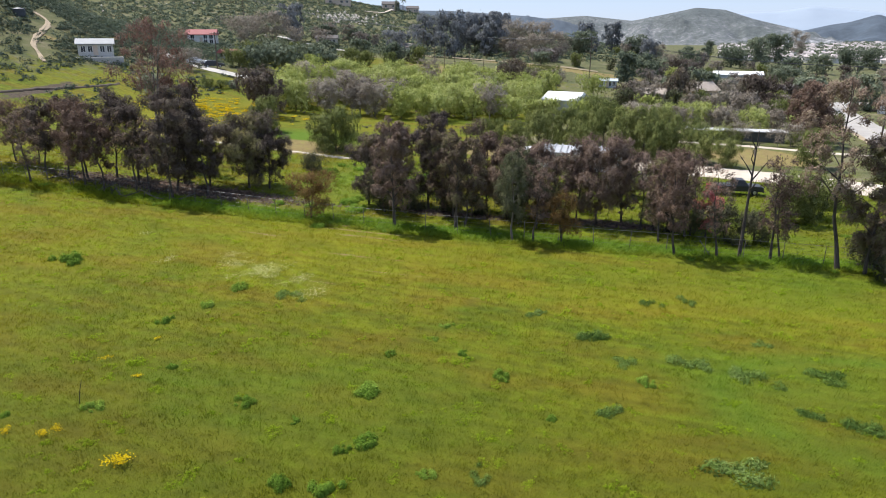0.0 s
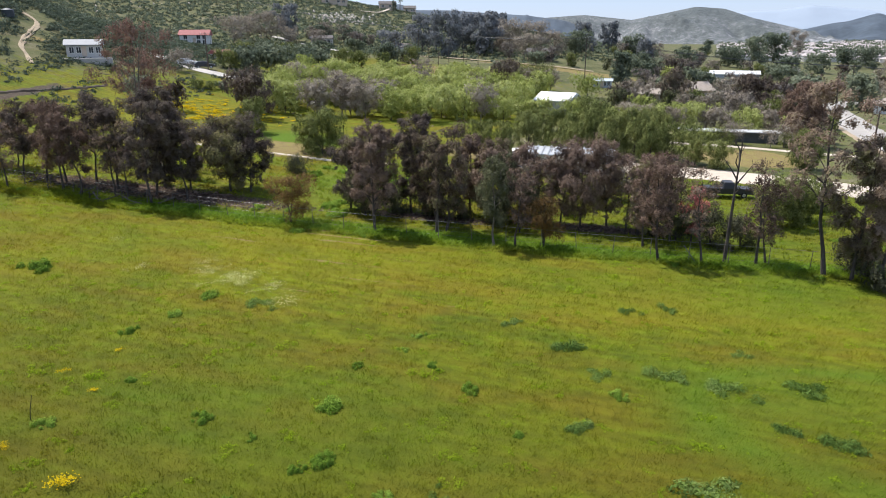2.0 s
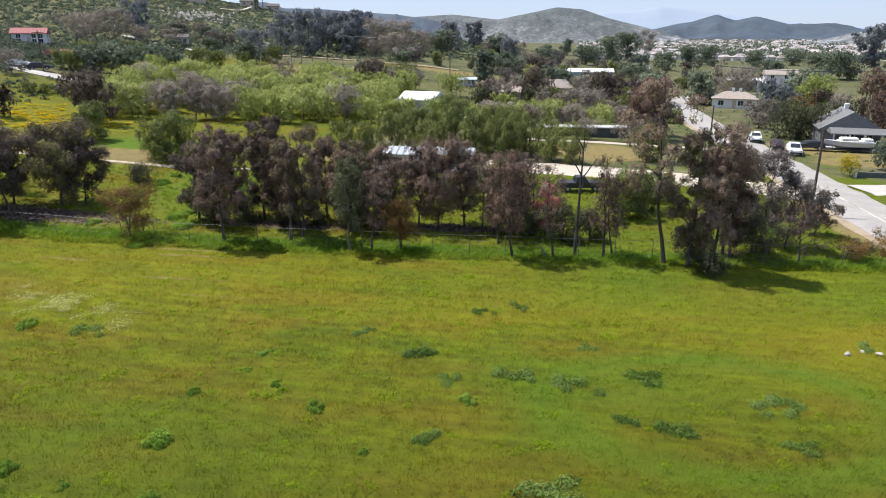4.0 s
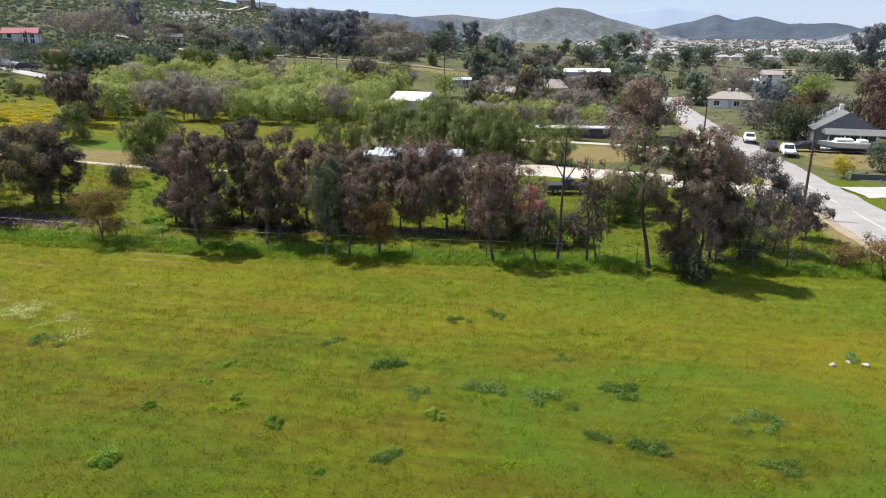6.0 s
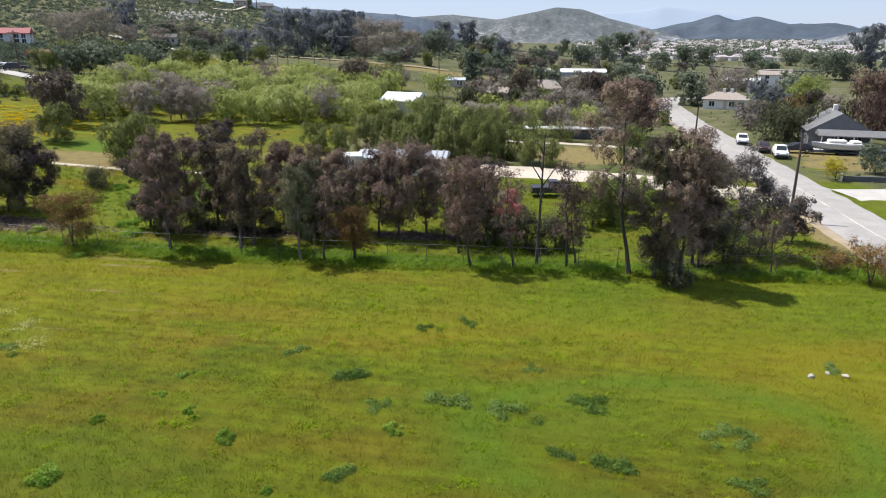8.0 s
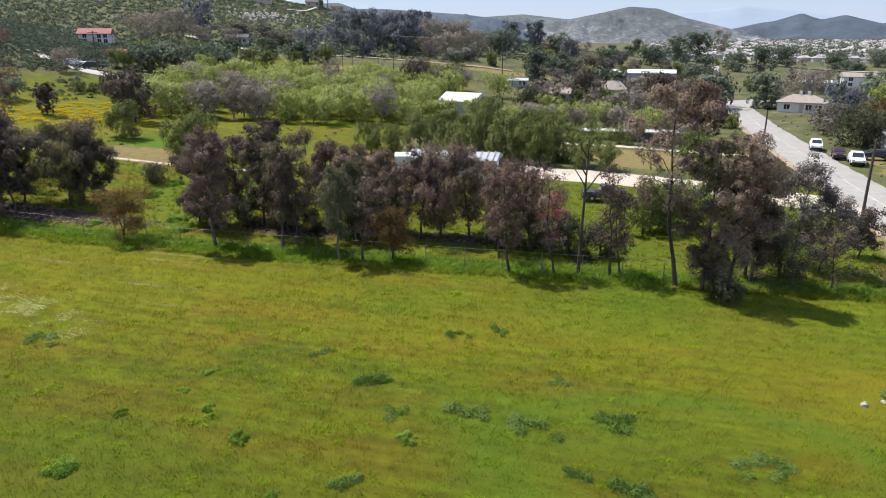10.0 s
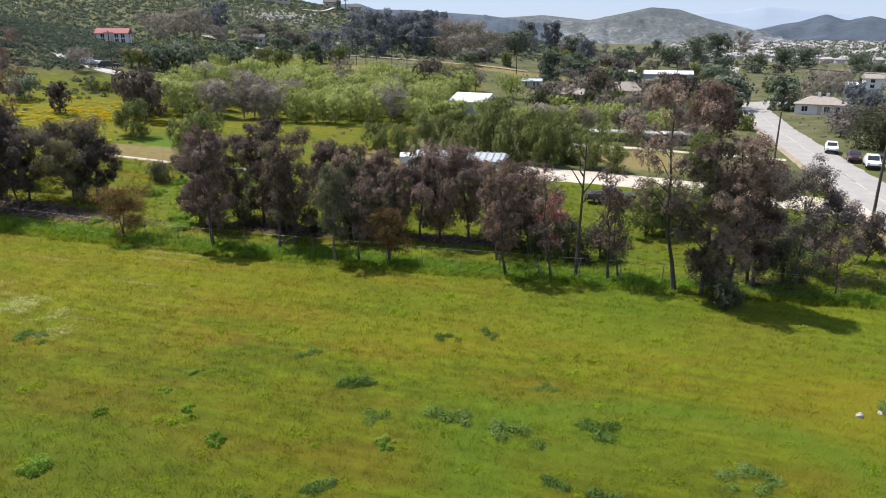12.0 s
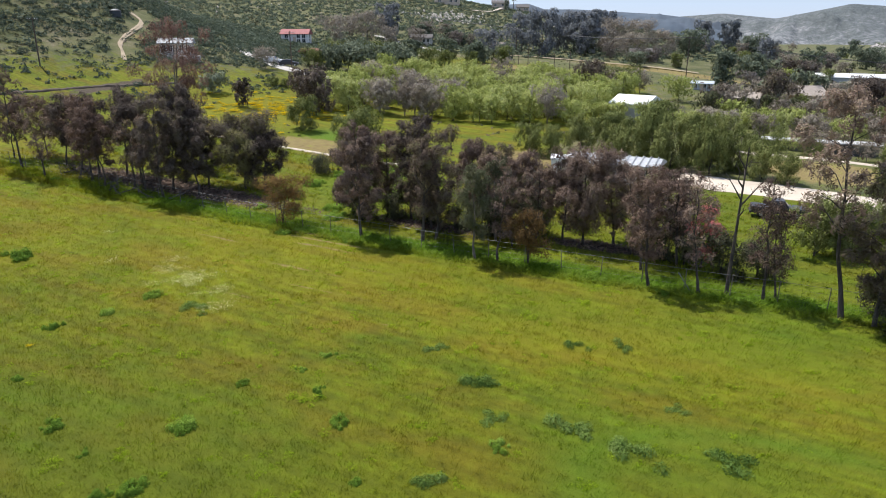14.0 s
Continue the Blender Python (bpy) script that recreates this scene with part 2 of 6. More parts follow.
M = {
    "ground": make_ground(), "grass": make_grass(),
    "asphalt": plain("asphalt", (0.31, 0.288, 0.262), 0.9, vary=0.18, scale=0.35, bump=0.3),
    "line": plain("road_paint", (0.40, 0.38, 0.32), 0.8),
    "tan": plain("tan_dirt", (0.30, 0.235, 0.155), 0.95, vary=0.35, scale=0.6, bump=0.5),
    "concrete": plain("concrete", (0.42, 0.39, 0.35), 0.9, vary=0.2, scale=0.4, bump=0.2),
    "dirt": plain("pale_dirt", (0.47, 0.40, 0.32), 0.95, vary=0.25, scale=0.25, bump=0.5),
    "cut": plain("dark_cut_bank", (0.06, 0.044, 0.03), 0.95, vary=0.5, scale=0.7, bump=0.6),
    "brown": leaves("brown_leaves", [(0.2, (0.071, 0.047, 0.039)), (0.5, (0.188, 0.132, 0.102)), (0.72, (0.293, 0.212, 0.158)), (0.95, (0.326, 0.299, 0.162))], 0.25),
    "dark": leaves("dark_leaves", [(0.2, (0.047, 0.037, 0.032)), (0.5, (0.122, 0.094, 0.077)), (0.75, (0.180, 0.154, 0.102)), (0.95, (0.258, 0.216, 0.144))], 0.25),
    "mixed": leaves("mixed_leaves", [(0.2, (0.061, 0.046, 0.039)), (0.45, (0.167, 0.122, 0.088)), (0.62, (0.184, 0.174, 0.076)), (0.95, (0.342, 0.293, 0.138))], 0.28),
    "red": leaves("red_leaves", [(0.2, (0.072, 0.042, 0.034)), (0.5, (0.204, 0.121, 0.094)), (0.95, (0.346, 0.222, 0.169))], 0.35),
    "maroon": leaves("maroon_leaves", [(0.2, (0.057, 0.039, 0.033)), (0.5, (0.146, 0.097, 0.075)), (0.95, (0.272, 0.187, 0.134))], 0.25),
    "crimson": leaves("crimson_leaves", [(0.2, (0.331, 0.068, 0.072)), (0.5, (0.602, 0.194, 0.197)), (0.95, (0.699, 0.370, 0.372))], 0.30),
    "shrub": leaves("dusky_shrub_leaves", [(0.2, (0.037, 0.038, 0.025)), (0.5, (0.090, 0.090, 0.052)), (0.95, (0.160, 0.160, 0.082))], 0.3),
    "rust": leaves("rust_leaves", [(0.2, (0.085, 0.052, 0.022)), (0.5, (0.205, 0.122, 0.045)), (0.95, (0.31, 0.21, 0.07))], 0.3),
    "grey": leaves("grey_leaves", [(0.2, (0.081, 0.070, 0.066)), (0.5, (0.200, 0.173, 0.159)), (0.95, (0.302, 0.271, 0.196))], 0.35),
    "bare": leaves("bare_twigs", [(0.15, (0.128, 0.107, 0.086)), (0.5, (0.292, 0.251, 0.203)), (0.95, (0.421, 0.374, 0.296))], 0.2, 0.9, 0.0),
    "olive": leaves("olive_leaves", [(0.15, (0.042, 0.046, 0.028)), (0.5, (0.104, 0.112, 0.058)), (0.95, (0.194, 0.189, 0.105))], 0.35, 0.75, 0.1),
    "pepper": leaves("pepper_leaves", [(0.2, (0.070, 0.088, 0.024)), (0.5, (0.151, 0.172, 0.050)), (0.95, (0.273, 0.282, 0.097))], 0.15, 0.75, 0.12),
    # oak and gum leaf colours carry extra blue for distance haze
    "oak": leaves("hazed_green_leaves", [(0.2, (0.067, 0.085, 0.059)), (0.5, (0.158, 0.186, 0.123)), (0.95, (0.304, 0.327, 0.212))], 0.25, 0.75, 0.1),
    "euc": leaves("hazed_gum_leaves", [(0.2, (0.087, 0.098, 0.105)), (0.5, (0.204, 0.217, 0.227)), (0.95, (0.349, 0.349, 0.346))], 0.4),
    "lime": leaves("spring_leaves", [(0.2, (0.212, 0.249, 0.058)), (0.5, (0.365, 0.404, 0.122)), (0.95, (0.519, 0.519, 0.256))], 0.35, 0.75, 0.08),
    "gold": leaves("gold_leaves", [(0.15, (0.16, 0.14, 0.012)), (0.5, (0.36, 0.30, 0.02)), (0.95, (0.50, 0.42, 0.03))], 0.4),
    "weed": leaves("weed_leaves", [(0.2, (0.084, 0.156, 0.019)), (0.5, (0.167, 0.274, 0.035)), (0.95, (0.333, 0.441, 0.081))], 0.4, 0.8, 0.05),
    "paleweed": leaves("pale_weed_leaves", [(0.2, (0.076, 0.133, 0.029)), (0.5, (0.151, 0.229, 0.053)), (0.95, (0.312, 0.383, 0.127))], 0.4, 0.9, 0.0),
    "sprig": leaves("grass_tuft_blades", [(0.2, (0.150, 0.230, 0.011)), (0.5, (0.252, 0.356, 0.018)), (0.95, (0.390, 0.459, 0.037))], 0.5, 0.8, 0.05),
    # the scrub's green is bluer too, distance haze mixed into it
    "scrub": leaves("hazed_scrub_leaves", [(0.2, (0.037, 0.052, 0.036)), (0.5, (0.087, 0.113, 0.074)), (0.95, (0.184, 0.216, 0.139))], 0.3, 0.8, 0.15),
    "yellow": leaves("yellow_petals", [(0.2, (0.468, 0.323, 0.007)), (0.9, (0.595, 0.442, 0.013))], 0.2, 0.9, 0.0),
    "white": leaves("white_petals", [(0.2, (0.62, 0.58, 0.30)), (0.9, (0.8, 0.76, 0.48))], 0.2, 0.9, 0.0),
    "bark": bark("dark_bark", (0.028, 0.022, 0.019), (0.105, 0.085, 0.07)),
    "palebark": bark("pale_bark", (0.06, 0.05, 0.042), (0.24, 0.205, 0.17)),
    "rock": plain("boulder", (0.36, 0.33, 0.28), 0.95, vary=0.3, scale=0.8, bump=0.5),
    "post": plain("weathered_post", (0.13, 0.115, 0.10), 0.85, vary=0.3, scale=4),
    "wire": plain("galvanised_wire", (0.17, 0.17, 0.165), 0.45, 0.6),
    "pole": plain("creosoted_pole", (0.085, 0.062, 0.048), 0.9, vary=0.35, scale=3),
    "whitewall": plain("white_paint", (0.72, 0.70, 0.66), 0.7, vary=0.08),
    "greywall": plain("grey_siding", (0.42, 0.42, 0.41), 0.75, vary=0.12),
    "darkwall": plain("dark_weathered_boards", (0.09, 0.095, 0.09), 0.85, vary=0.3),
    "tanwall": plain("tan_stucco", (0.55, 0.44, 0.34), 0.85, vary=0.12),
    "beigewall": plain("pale_beige_siding", (0.50, 0.48, 0.44), 0.75, vary=0.12),
    "paleroof": plain("pale_grey_roof", (0.25, 0.255, 0.26), 0.7, vary=0.15, scale=0.9),
    "slatewall": plain("dark_slate_siding", (0.17, 0.17, 0.175), 0.8, vary=0.15),
    "bluewall": plain("blue_grey_wall", (0.38, 0.42, 0.46), 0.8, vary=0.12),
    "redroof": plain("red_tile_roof", (0.28, 0.085, 0.080), 0.8, vary=0.2, scale=1.2, bump=0.4),
    "greyroof": plain("grey_shingle_roof", (0.15, 0.148, 0.146), 0.9, vary=0.2, scale=1.2, bump=0.4),
    "tanroof": plain("tan_shingle_roof", (0.31, 0.262, 0.22), 0.9, vary=0.2, scale=1.2, bump=0.4),
    "townroof": plain("pale_town_roofs", (0.34, 0.30, 0.29), 0.9, vary=0.5, scale=0.05),
    "darkroof": plain("dark_roof", (0.10, 0.09, 0.085), 0.9, vary=0.2),
    "townwall": plain("pale_town_walls", (0.54, 0.52, 0.50), 0.8, vary=0.3, scale=0.03),
    "ribroof": plain("dulled_silver_roof", (0.38, 0.39, 0.40), 0.5, vary=0.3, scale=1.1),
    "metalroof": plain("white_metal_roof", (0.74, 0.74, 0.73), 0.4, vary=0.08),
    "glass": plain("window_glass", (0.03, 0.035, 0.04), 0.12, vary=0.1),
    "carwhite": plain("white_car_paint", (0.75, 0.75, 0.75), 0.25, vary=0.03),
    "cardark": plain("dark_car_paint", (0.03, 0.03, 0.033), 0.45, vary=0.1),
    "carred": plain("dark_red_car_paint", (0.05, 0.02, 0.02), 0.3, vary=0.1),
    "tyre": plain("tyre_rubber", (0.022, 0.022, 0.022), 0.85),
    "rim": plain("wheel_rim", (0.45, 0.45, 0.46), 0.35, 0.7),
    "lamp": plain("lamp_glass", (0.6, 0.2, 0.15), 0.25),
    "hull": plain("grey_hull", (0.50, 0.51, 0.53), 0.35, vary=0.08),
    "tarp": plain("blue_tarp", (0.05, 0.14, 0.38), 0.6),
    "darkmetal": plain("dark_metal", (0.04, 0.045, 0.05), 0.5, 0.3),
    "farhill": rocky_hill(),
    # distance haze is painted in: blue on the hills, pale on the mountain
    "bluehill": plain("haze_tinted_hill", (0.048, 0.066, 0.088), 0.95, vary=0.35, scale=0.008),
    "palehill": plain("haze_paled_mountain", (0.26, 0.31, 0.375), 1.0, vary=0.04, scale=0.002),
}

# ---- mesh helpers ----
def sheet(name, verts, faces, material=None, smooth=False):
    """A mesh from arrays: verts (n, 3), faces (m, k)."""
    verts, faces = np.asarray(verts, np.float32), np.asarray(faces, np.int32)
    me = bpy.data.meshes.new(name)
    me.vertices.add(len(verts))
    me.vertices.foreach_set("co", verts.ravel())
    me.loops.add(faces.size)
    me.loops.foreach_set("vertex_index", faces.ravel())
    me.polygons.add(len(faces))
    me.polygons.foreach_set("loop_start", np.arange(0, faces.size, faces.shape[1], dtype=np.int32))
    if smooth:
        me.polygons.foreach_set("use_smooth", np.ones(len(faces), bool))
    me.update(calc_edges=True)
    me.validate()
    if material:
        me.materials.append(material)
    return me


def empty(name, x, y, z=None, rz=0.0):
    ob = new(name)
    ob.empty_display_size = 0.3
    ob.matrix_basis = pose(x, y, ground_z(x, y) if z is None else z, 0, 0, rz)
    return ob


def part(name, data, material, parent, label="", at=None):
    """Links a bmesh or a mesh as one object under a thing or a part."""
    if isinstance(data, bmesh.types.BMesh):
        me = bpy.data.meshes.new(name)
        data.to_mesh(me)
        data.free()
    else:
        me = data
    if material and not me.materials:
        me.materials.append(material)
    ob = new(name, me)
    ob.parent = parent
    if at is not None:
        ob.matrix_basis = at
    return tagged(ob, label)


def box(bm, x0, y0, z0, x1, y1, z1, bevel=0.0):
    r = bmesh.ops.create_cube(bm, size=1.0, matrix=Matrix.LocRotScale(((x0 + x1) / 2, (y0 + y1) / 2, (z0 + z1) / 2), None, (abs(x1 - x0), abs(y1 - y0), abs(z1 - z0))))
    if bevel:
        es = list({e for v in r["verts"] for e in v.link_edges})
        bmesh.ops.bevel(bm, geom=es, offset=bevel, segments=1, affect="EDGES")
    return bm


def boxed(*args, bevel=0.0):
    return box(bmesh.new(), *args, bevel=bevel)


def tube_arrays(paths, sides):
    """Tapered tubes along paths [(points (k, 3), radii (k,)), ...]."""
    vs, fs, base = [], [], 0
    ang = np.arange(sides) / sides * 2 * np.pi
    for pts, rad in paths:
        pts, rad = np.asarray(pts, float), np.asarray(rad, float)
        k = len(pts)
        d = np.gradient(pts, axis=0)
        d /= np.linalg.norm(d, axis=1)[:, None] + 1e-9
        ref = np.where(np.abs(d[:, 2:3]) > 0.9, [[1.0, 0, 0]], [[0, 0, 1.0]])
        a = np.cross(d, ref)
        a /= np.linalg.norm(a, axis=1)[:, None] + 1e-9
        b = np.cross(d, a)
        ring = pts[:, None] + rad[:, None, None] * (np.cos(ang)[None, :, None] * a[:, None] + np.sin(ang)[None, :, None] * b[:, None])
        vs.append(ring.reshape(-1, 3))
        i, j = np.meshgrid(np.arange(k - 1), np.arange(sides), indexing="ij")
        n = (j + 1) % sides
        fs.append((base + np.stack([i * sides + j, i * sides + n, (i + 1) * sides + n, (i + 1) * sides + j], -1)).reshape(-1, 4))
        base += k * sides
    return np.concatenate(vs), np.concatenate(fs)


def tubes(name, paths, sides, material):
    v, f = tube_arrays(paths, sides)
    return sheet(name, v, f, material, True)


def leaf_arrays(rng, centres, length, width, droop, flatness=0.0, outward=None):
    """A small pointed leaf at each centre, hanging or spread; with outward, it turns its face that way."""
    n = len(centres)
    d = rng.normal(size=(n, 3))
    d[:, 2] = d[:, 2] * (1 - flatness) - droop
    face = rng.normal(size=(n, 3))
    if outward is not None:
        face = outward / (np.linalg.norm(outward, axis=1)[:, None] + 1e-6) + face * 0.28
        face /= np.linalg.norm(face, axis=1)[:, None]
        d -= face * (d * face).sum(1)[:, None]
    d /= np.linalg.norm(d, axis=1)[:, None] + 1e-9
    s = np.cross(d, face)
    s /= np.linalg.norm(s, axis=1)[:, None] + 1e-9
    ln = length * rng.uniform(0.6, 1.35, (n, 1))
    wd = width * rng.uniform(0.6, 1.35, (n, 1))
    v = np.stack([centres - d * ln / 2 - s * wd / 2, centres - d * ln / 2 + s * wd / 2, centres + d * ln / 2], 1)
    return v.reshape(-1, 3), np.arange(3 * n).reshape(n, 3)


# kind: leaves, bark, crown base, leaves per square metre of crown, leaf length and width, droop, limbs, stems, lobe size
KINDS = {
    "dark": ("dark", "bark", 0.12, 600, 0.19, 0.080, 0.40, 22, 1, 0.125),
    "brown": ("brown", "bark", 0.15, 540, 0.19, 0.078, 0.45, 22, 1, 0.125),
    "leggy": ("maroon", "bark", 0.27, 360, 0.19, 0.080, 0.4, 18, 1, 0.13),
    "leggydark": ("dark", "bark", 0.26, 450, 0.19, 0.080, 0.4, 18, 1, 0.13),
    "mixed": ("mixed", "bark", 0.13, 520, 0.19, 0.080, 0.45, 22, 1, 0.125),
    "rust": ("rust", "bark", 0.18, 520, 0.16, 0.070, 0.2, 12, 2, 0.17),
    "red": ("maroon", "bark", 0.26, 400, 0.19, 0.080, 0.4, 18, 1, 0.13),
    "crimson": ("crimson", "bark", 0.12, 380, 0.19, 0.085, 0.5, 9, 1, 0.22),
    "grey": ("grey", "bark", 0.12, 430, 0.19, 0.070, 0.3, 20, 1, 0.13),
    "olive": ("olive", "palebark", 0.26, 420, 0.20, 0.080, 0.9, 11, 1, 0.18),
    "shrub": ("shrub", "bark", 0.02, 480, 0.19, 0.085, 0.6, 9, 3, 0.24),
    "thin": ("brown", "bark", 0.24, 165, 0.18, 0.070, 0.4, 20, 1, 0.125),
    "tall": ("brown", "bark", 0.34, 200, 0.20, 0.085, 0.5, 18, 1, 0.11),
    "tallred": ("red", "palebark", 0.40, 190, 0.21, 0.090, 0.6, 22, 2, 0.105),
    "far_dark": ("dark", "bark", 0.10, 120, 0.46, 0.22, 0.6, 12, 1, 0.18),
    "far_brown": ("maroon", "bark", 0.14, 220, 0.34, 0.16, 0.5, 16, 1, 0.15),
    "far_grey": ("grey", "bark", 0.12, 90, 0.46, 0.19, 0.4, 12, 1, 0.17),
    "far_olive": ("olive", "bark", 0.06, 130, 0.38, 0.19, 0.6, 11, 1, 0.20),
    "far_rust": ("rust", "bark", 0.1, 110, 0.4, 0.2, 0.4, 10, 1, 0.20),
    "pepper": ("pepper", "bark", 0.03, 330, 0.30, 0.09, 1.0, 17, 1, 0.13),
    "oak": ("oak", "bark", 0.06, 85, 0.58, 0.32, 0.3, 13, 1, 0.19),
    "euc": ("euc", "bark", 0.12, 64, 0.66, 0.30, 0.7, 14, 1, 0.14),
    "bare": ("bare", "palebark", 0.14, 80, 0.62, 0.11, 0.1, 14, 2, 0.16),
    "lime": ("lime", "bark", 0.16, 140, 0.34, 0.17, 0.3, 13, 1, 0.18),
    "cypress": ("oak", "bark", 0.03, 150, 0.40, 0.20, -0.6, 16, 1, 0.30),
    "gold": ("gold", "bark", 0.05, 220, 0.20, 0.12, 0.1, 10, 2, 0.24),
}
STRAND = 7


def tree_meshes(kind, h, w, seed, stretch=1.0):
    """A tapered trunk with limbs and twigs; at the limbs' ends hang uneven lobes of leaves on short strands."""
    leaf, bk, base, dens, ll, lw, droop, limbs, stems, lobe = KINDS[kind]
    rng = np.random.default_rng(seed)
    wood, twigs, lobes = [], [], []
    tr = 0.0085 * h + 0.03
    w *= 1.15
    for s in range(stems):
        lean = rng.normal(size=2) * h * (0.04 if stems == 1 else 0.10)
        t = np.linspace(0, 1, 8)
        pts = np.stack([lean[0] * t ** 1.3, lean[1] * t ** 1.3, h * 0.90 * t], 1)
        pts[1:, :2] += np.cumsum(rng.normal(size=(7, 2)) * h * 0.012, 0)
        pts[0, 2] = -0.15
        rad = tr * (1 - 0.86 * t)
        rad[0] *= 1.35
        wood.append((pts, rad))
        lobes.append((pts[-1], w * lobe * 0.8))
        count = max(limbs // stems, 3)
        for k in range(count):
            u = base + (0.95 - base) * ((k + rng.uniform(0, 1)) / count)
            p0 = np.array([np.interp(u, t, pts[:, i]) for i in range(3)])
            q = (u - base) / (1 - base)
            reach = w * 0.40 * max(math.sin(math.pi * (0.20 + 0.74 * q)), 0.25) ** 0.6 * rng.uniform(0.45, 1.15)
            az = k * 2.4 + rng.uniform(-0.8, 0.8)
            out = np.array([math.cos(az), math.sin(az), 0])
            p2 = p0 + out * reach + np.array([0, 0, reach * rng.uniform(0.3, 0.9)])
            p2[2] = min(p2[2], h * 0.93)
            p1 = (p0 + p2) / 2 + np.array([0, 0, reach * 0.10]) + rng.normal(size=3) * reach * 0.06
            r0 = tr * (1 - 0.86 * u) * 0.55
            wood.append((np.stack([p0, p1, p2]), np.array([r0, r0 * 0.6, r0 * 0.25])))
            size = w * lobe * rng.uniform(0.6, 1.25)
            lobes.append((p2, size))
            for along in (0.45, 0.75):
                q = p0 + (p2 - p0) * along + rng.normal(size=3) * 0.07 * w
                q[2] -= size * rng.uniform(0.0, 0.9) * min(droop, 1.0)
                lobes.append((q, size * rng.uniform(0.45, 0.85)))
            for j in range(12 if kind == "thin" else 6 if ll < 0.3 else 2):
                a = p1 + (p2 - p1) * rng.uniform(0, 1)
                e = p2 + rng.normal(size=3) * size * 0.55
                twigs.append((np.stack([a, (a + e) / 2 + rng.normal(size=3) * 0.05, e]), np.array([r0 * 0.3 + 0.006, 0.012, 0.005])))
    centre = np.array([p for p, _ in lobes])
    size = np.array([r for _, r in lobes])
    n = int(dens * w * h * (1 - base) * 0.75 / STRAND * (0.55 if stretch > 1.2 else 1.0))
    pick = rng.choice(len(lobes), n, p=size ** 2 / (size ** 2).sum())
    way = rng.normal(size=(n, 3))
    way[:, 2] += 0.35
    way /= np.linalg.norm(way, axis=1)[:, None]
    r = size[pick][:, None] * (0.45 + 0.6 * rng.uniform(size=(n, 1)) ** 0.6)
    start = centre[pick] + way * r * np.array([1, 1, 0.85])
    drop = (0.12 + 0.75 * droop) * np.minimum(size[pick], 1.0) * rng.uniform(0.4, 1.4, n)
    step = np.arange(STRAND) / (STRAND - 1)
    c = start[:, None] + step[None, :, None] * (np.array([0, 0, -1.0]) * drop[:, None] + way * np.array([1, 1, 0]) * drop[:, None] * 0.2)[:, None]
    c = (c + rng.normal(size=c.shape) * (0.05 + 0.05 * ll + 0.16 * max(0.5 - droop, 0))).reshape(-1, 3)
    low = c[:, 2] < 0.12
    c[:, 2] = np.where(low, 0.12 + rng.uniform(0, 0.4, len(c)), c[:, 2])
    face = np.repeat(way + np.array([0, 0, 0.2]) + (centre[pick] - np.array([0, 0, h * 0.5])) / max(w, h) * 0.6, STRAND, 0)
    v, f = leaf_arrays(rng, c, ll * stretch, lw * stretch, droop, 0.0, face)
    wv, wf = tube_arrays(wood, 6)
    tv, tf = tube_arrays(twigs, 3)
    trunk = sheet("trunk", np.concatenate([wv, tv]), np.concatenate([wf, tf + len(wv)]), M[bk], True)
    return trunk, sheet("crown", v, f, M[leaf])


def plant(name, x, y, meshes, label, group, category="tree", rz=0.0, scale=1.0):
    ob = empty(name, x, y, None, rz)
    ob.scale = (scale,) * 3
    part("trunk", meshes[0], None, ob)
    part("crown", meshes[1], None, ob)
    return tagged(ob, label, category, group)


# ---- ground ----
def spread(lo, hi, stops):
    """Grid lines from lo to hi, with the step given up to each stop."""
    out = [lo]
    while out[-1] < hi:
        step = next(s for limit, s in stops if out[-1] < limit)
        out.append(out[-1] + step)
    return np.array(out)


gx = spread(-2600, 2600, [(-500, 150), (-260, 20), (-110, 5), (-72, 2), (60, 1.0), (110, 4), (300, 12), (9999, 150)])
gy = spread(-300, 4600, [(0, 40), (20, 4), (41, 1.0), (60, 0.3), (110, 1.0), (170, 2.5), (320, 6), (600, 20), (9999, 160)])
GX, GY = np.meshgrid(gx, gy, indexing="ij")
GZ = height(GX, GY)
rough = np.array([[noise.noise((x * 0.35, y * 0.35, 0.0)) + 0.6 * noise.noise((x * 0.07, y * 0.07, 3.0)) for y in gy] for x in gx])
lump = np.clip((-0.86 * GX + 0.5 * GY - 120) / 120, 0, 1)
GZ = GZ + rough * 0.05 + rough * lump * 0.18
verts = np.stack([GX, GY, GZ], -1).reshape(-1, 3)
a, b = len(gx), len(gy)
ii, jj = np.meshgrid(np.arange(a - 1), np.arange(b - 1), indexing="ij")
quads = np.stack([ii * b + jj, (ii + 1) * b + jj, (ii + 1) * b + jj + 1, ii * b + jj + 1], -1).reshape(-1, 4)
ground_mesh = sheet("ground", verts, quads, M["ground"], True)


def blot(x, y, cx, cy, rx, ry, turn=0.0):
    c, s = math.cos(radians(turn)), math.sin(radians(turn))
    u, v = (x - cx) * c + (y - cy) * s, -(x - cx) * s + (y - cy) * c
    return np.clip(1.4 - np.hypot(u / rx, v / ry) * 0.9, 0, 1)


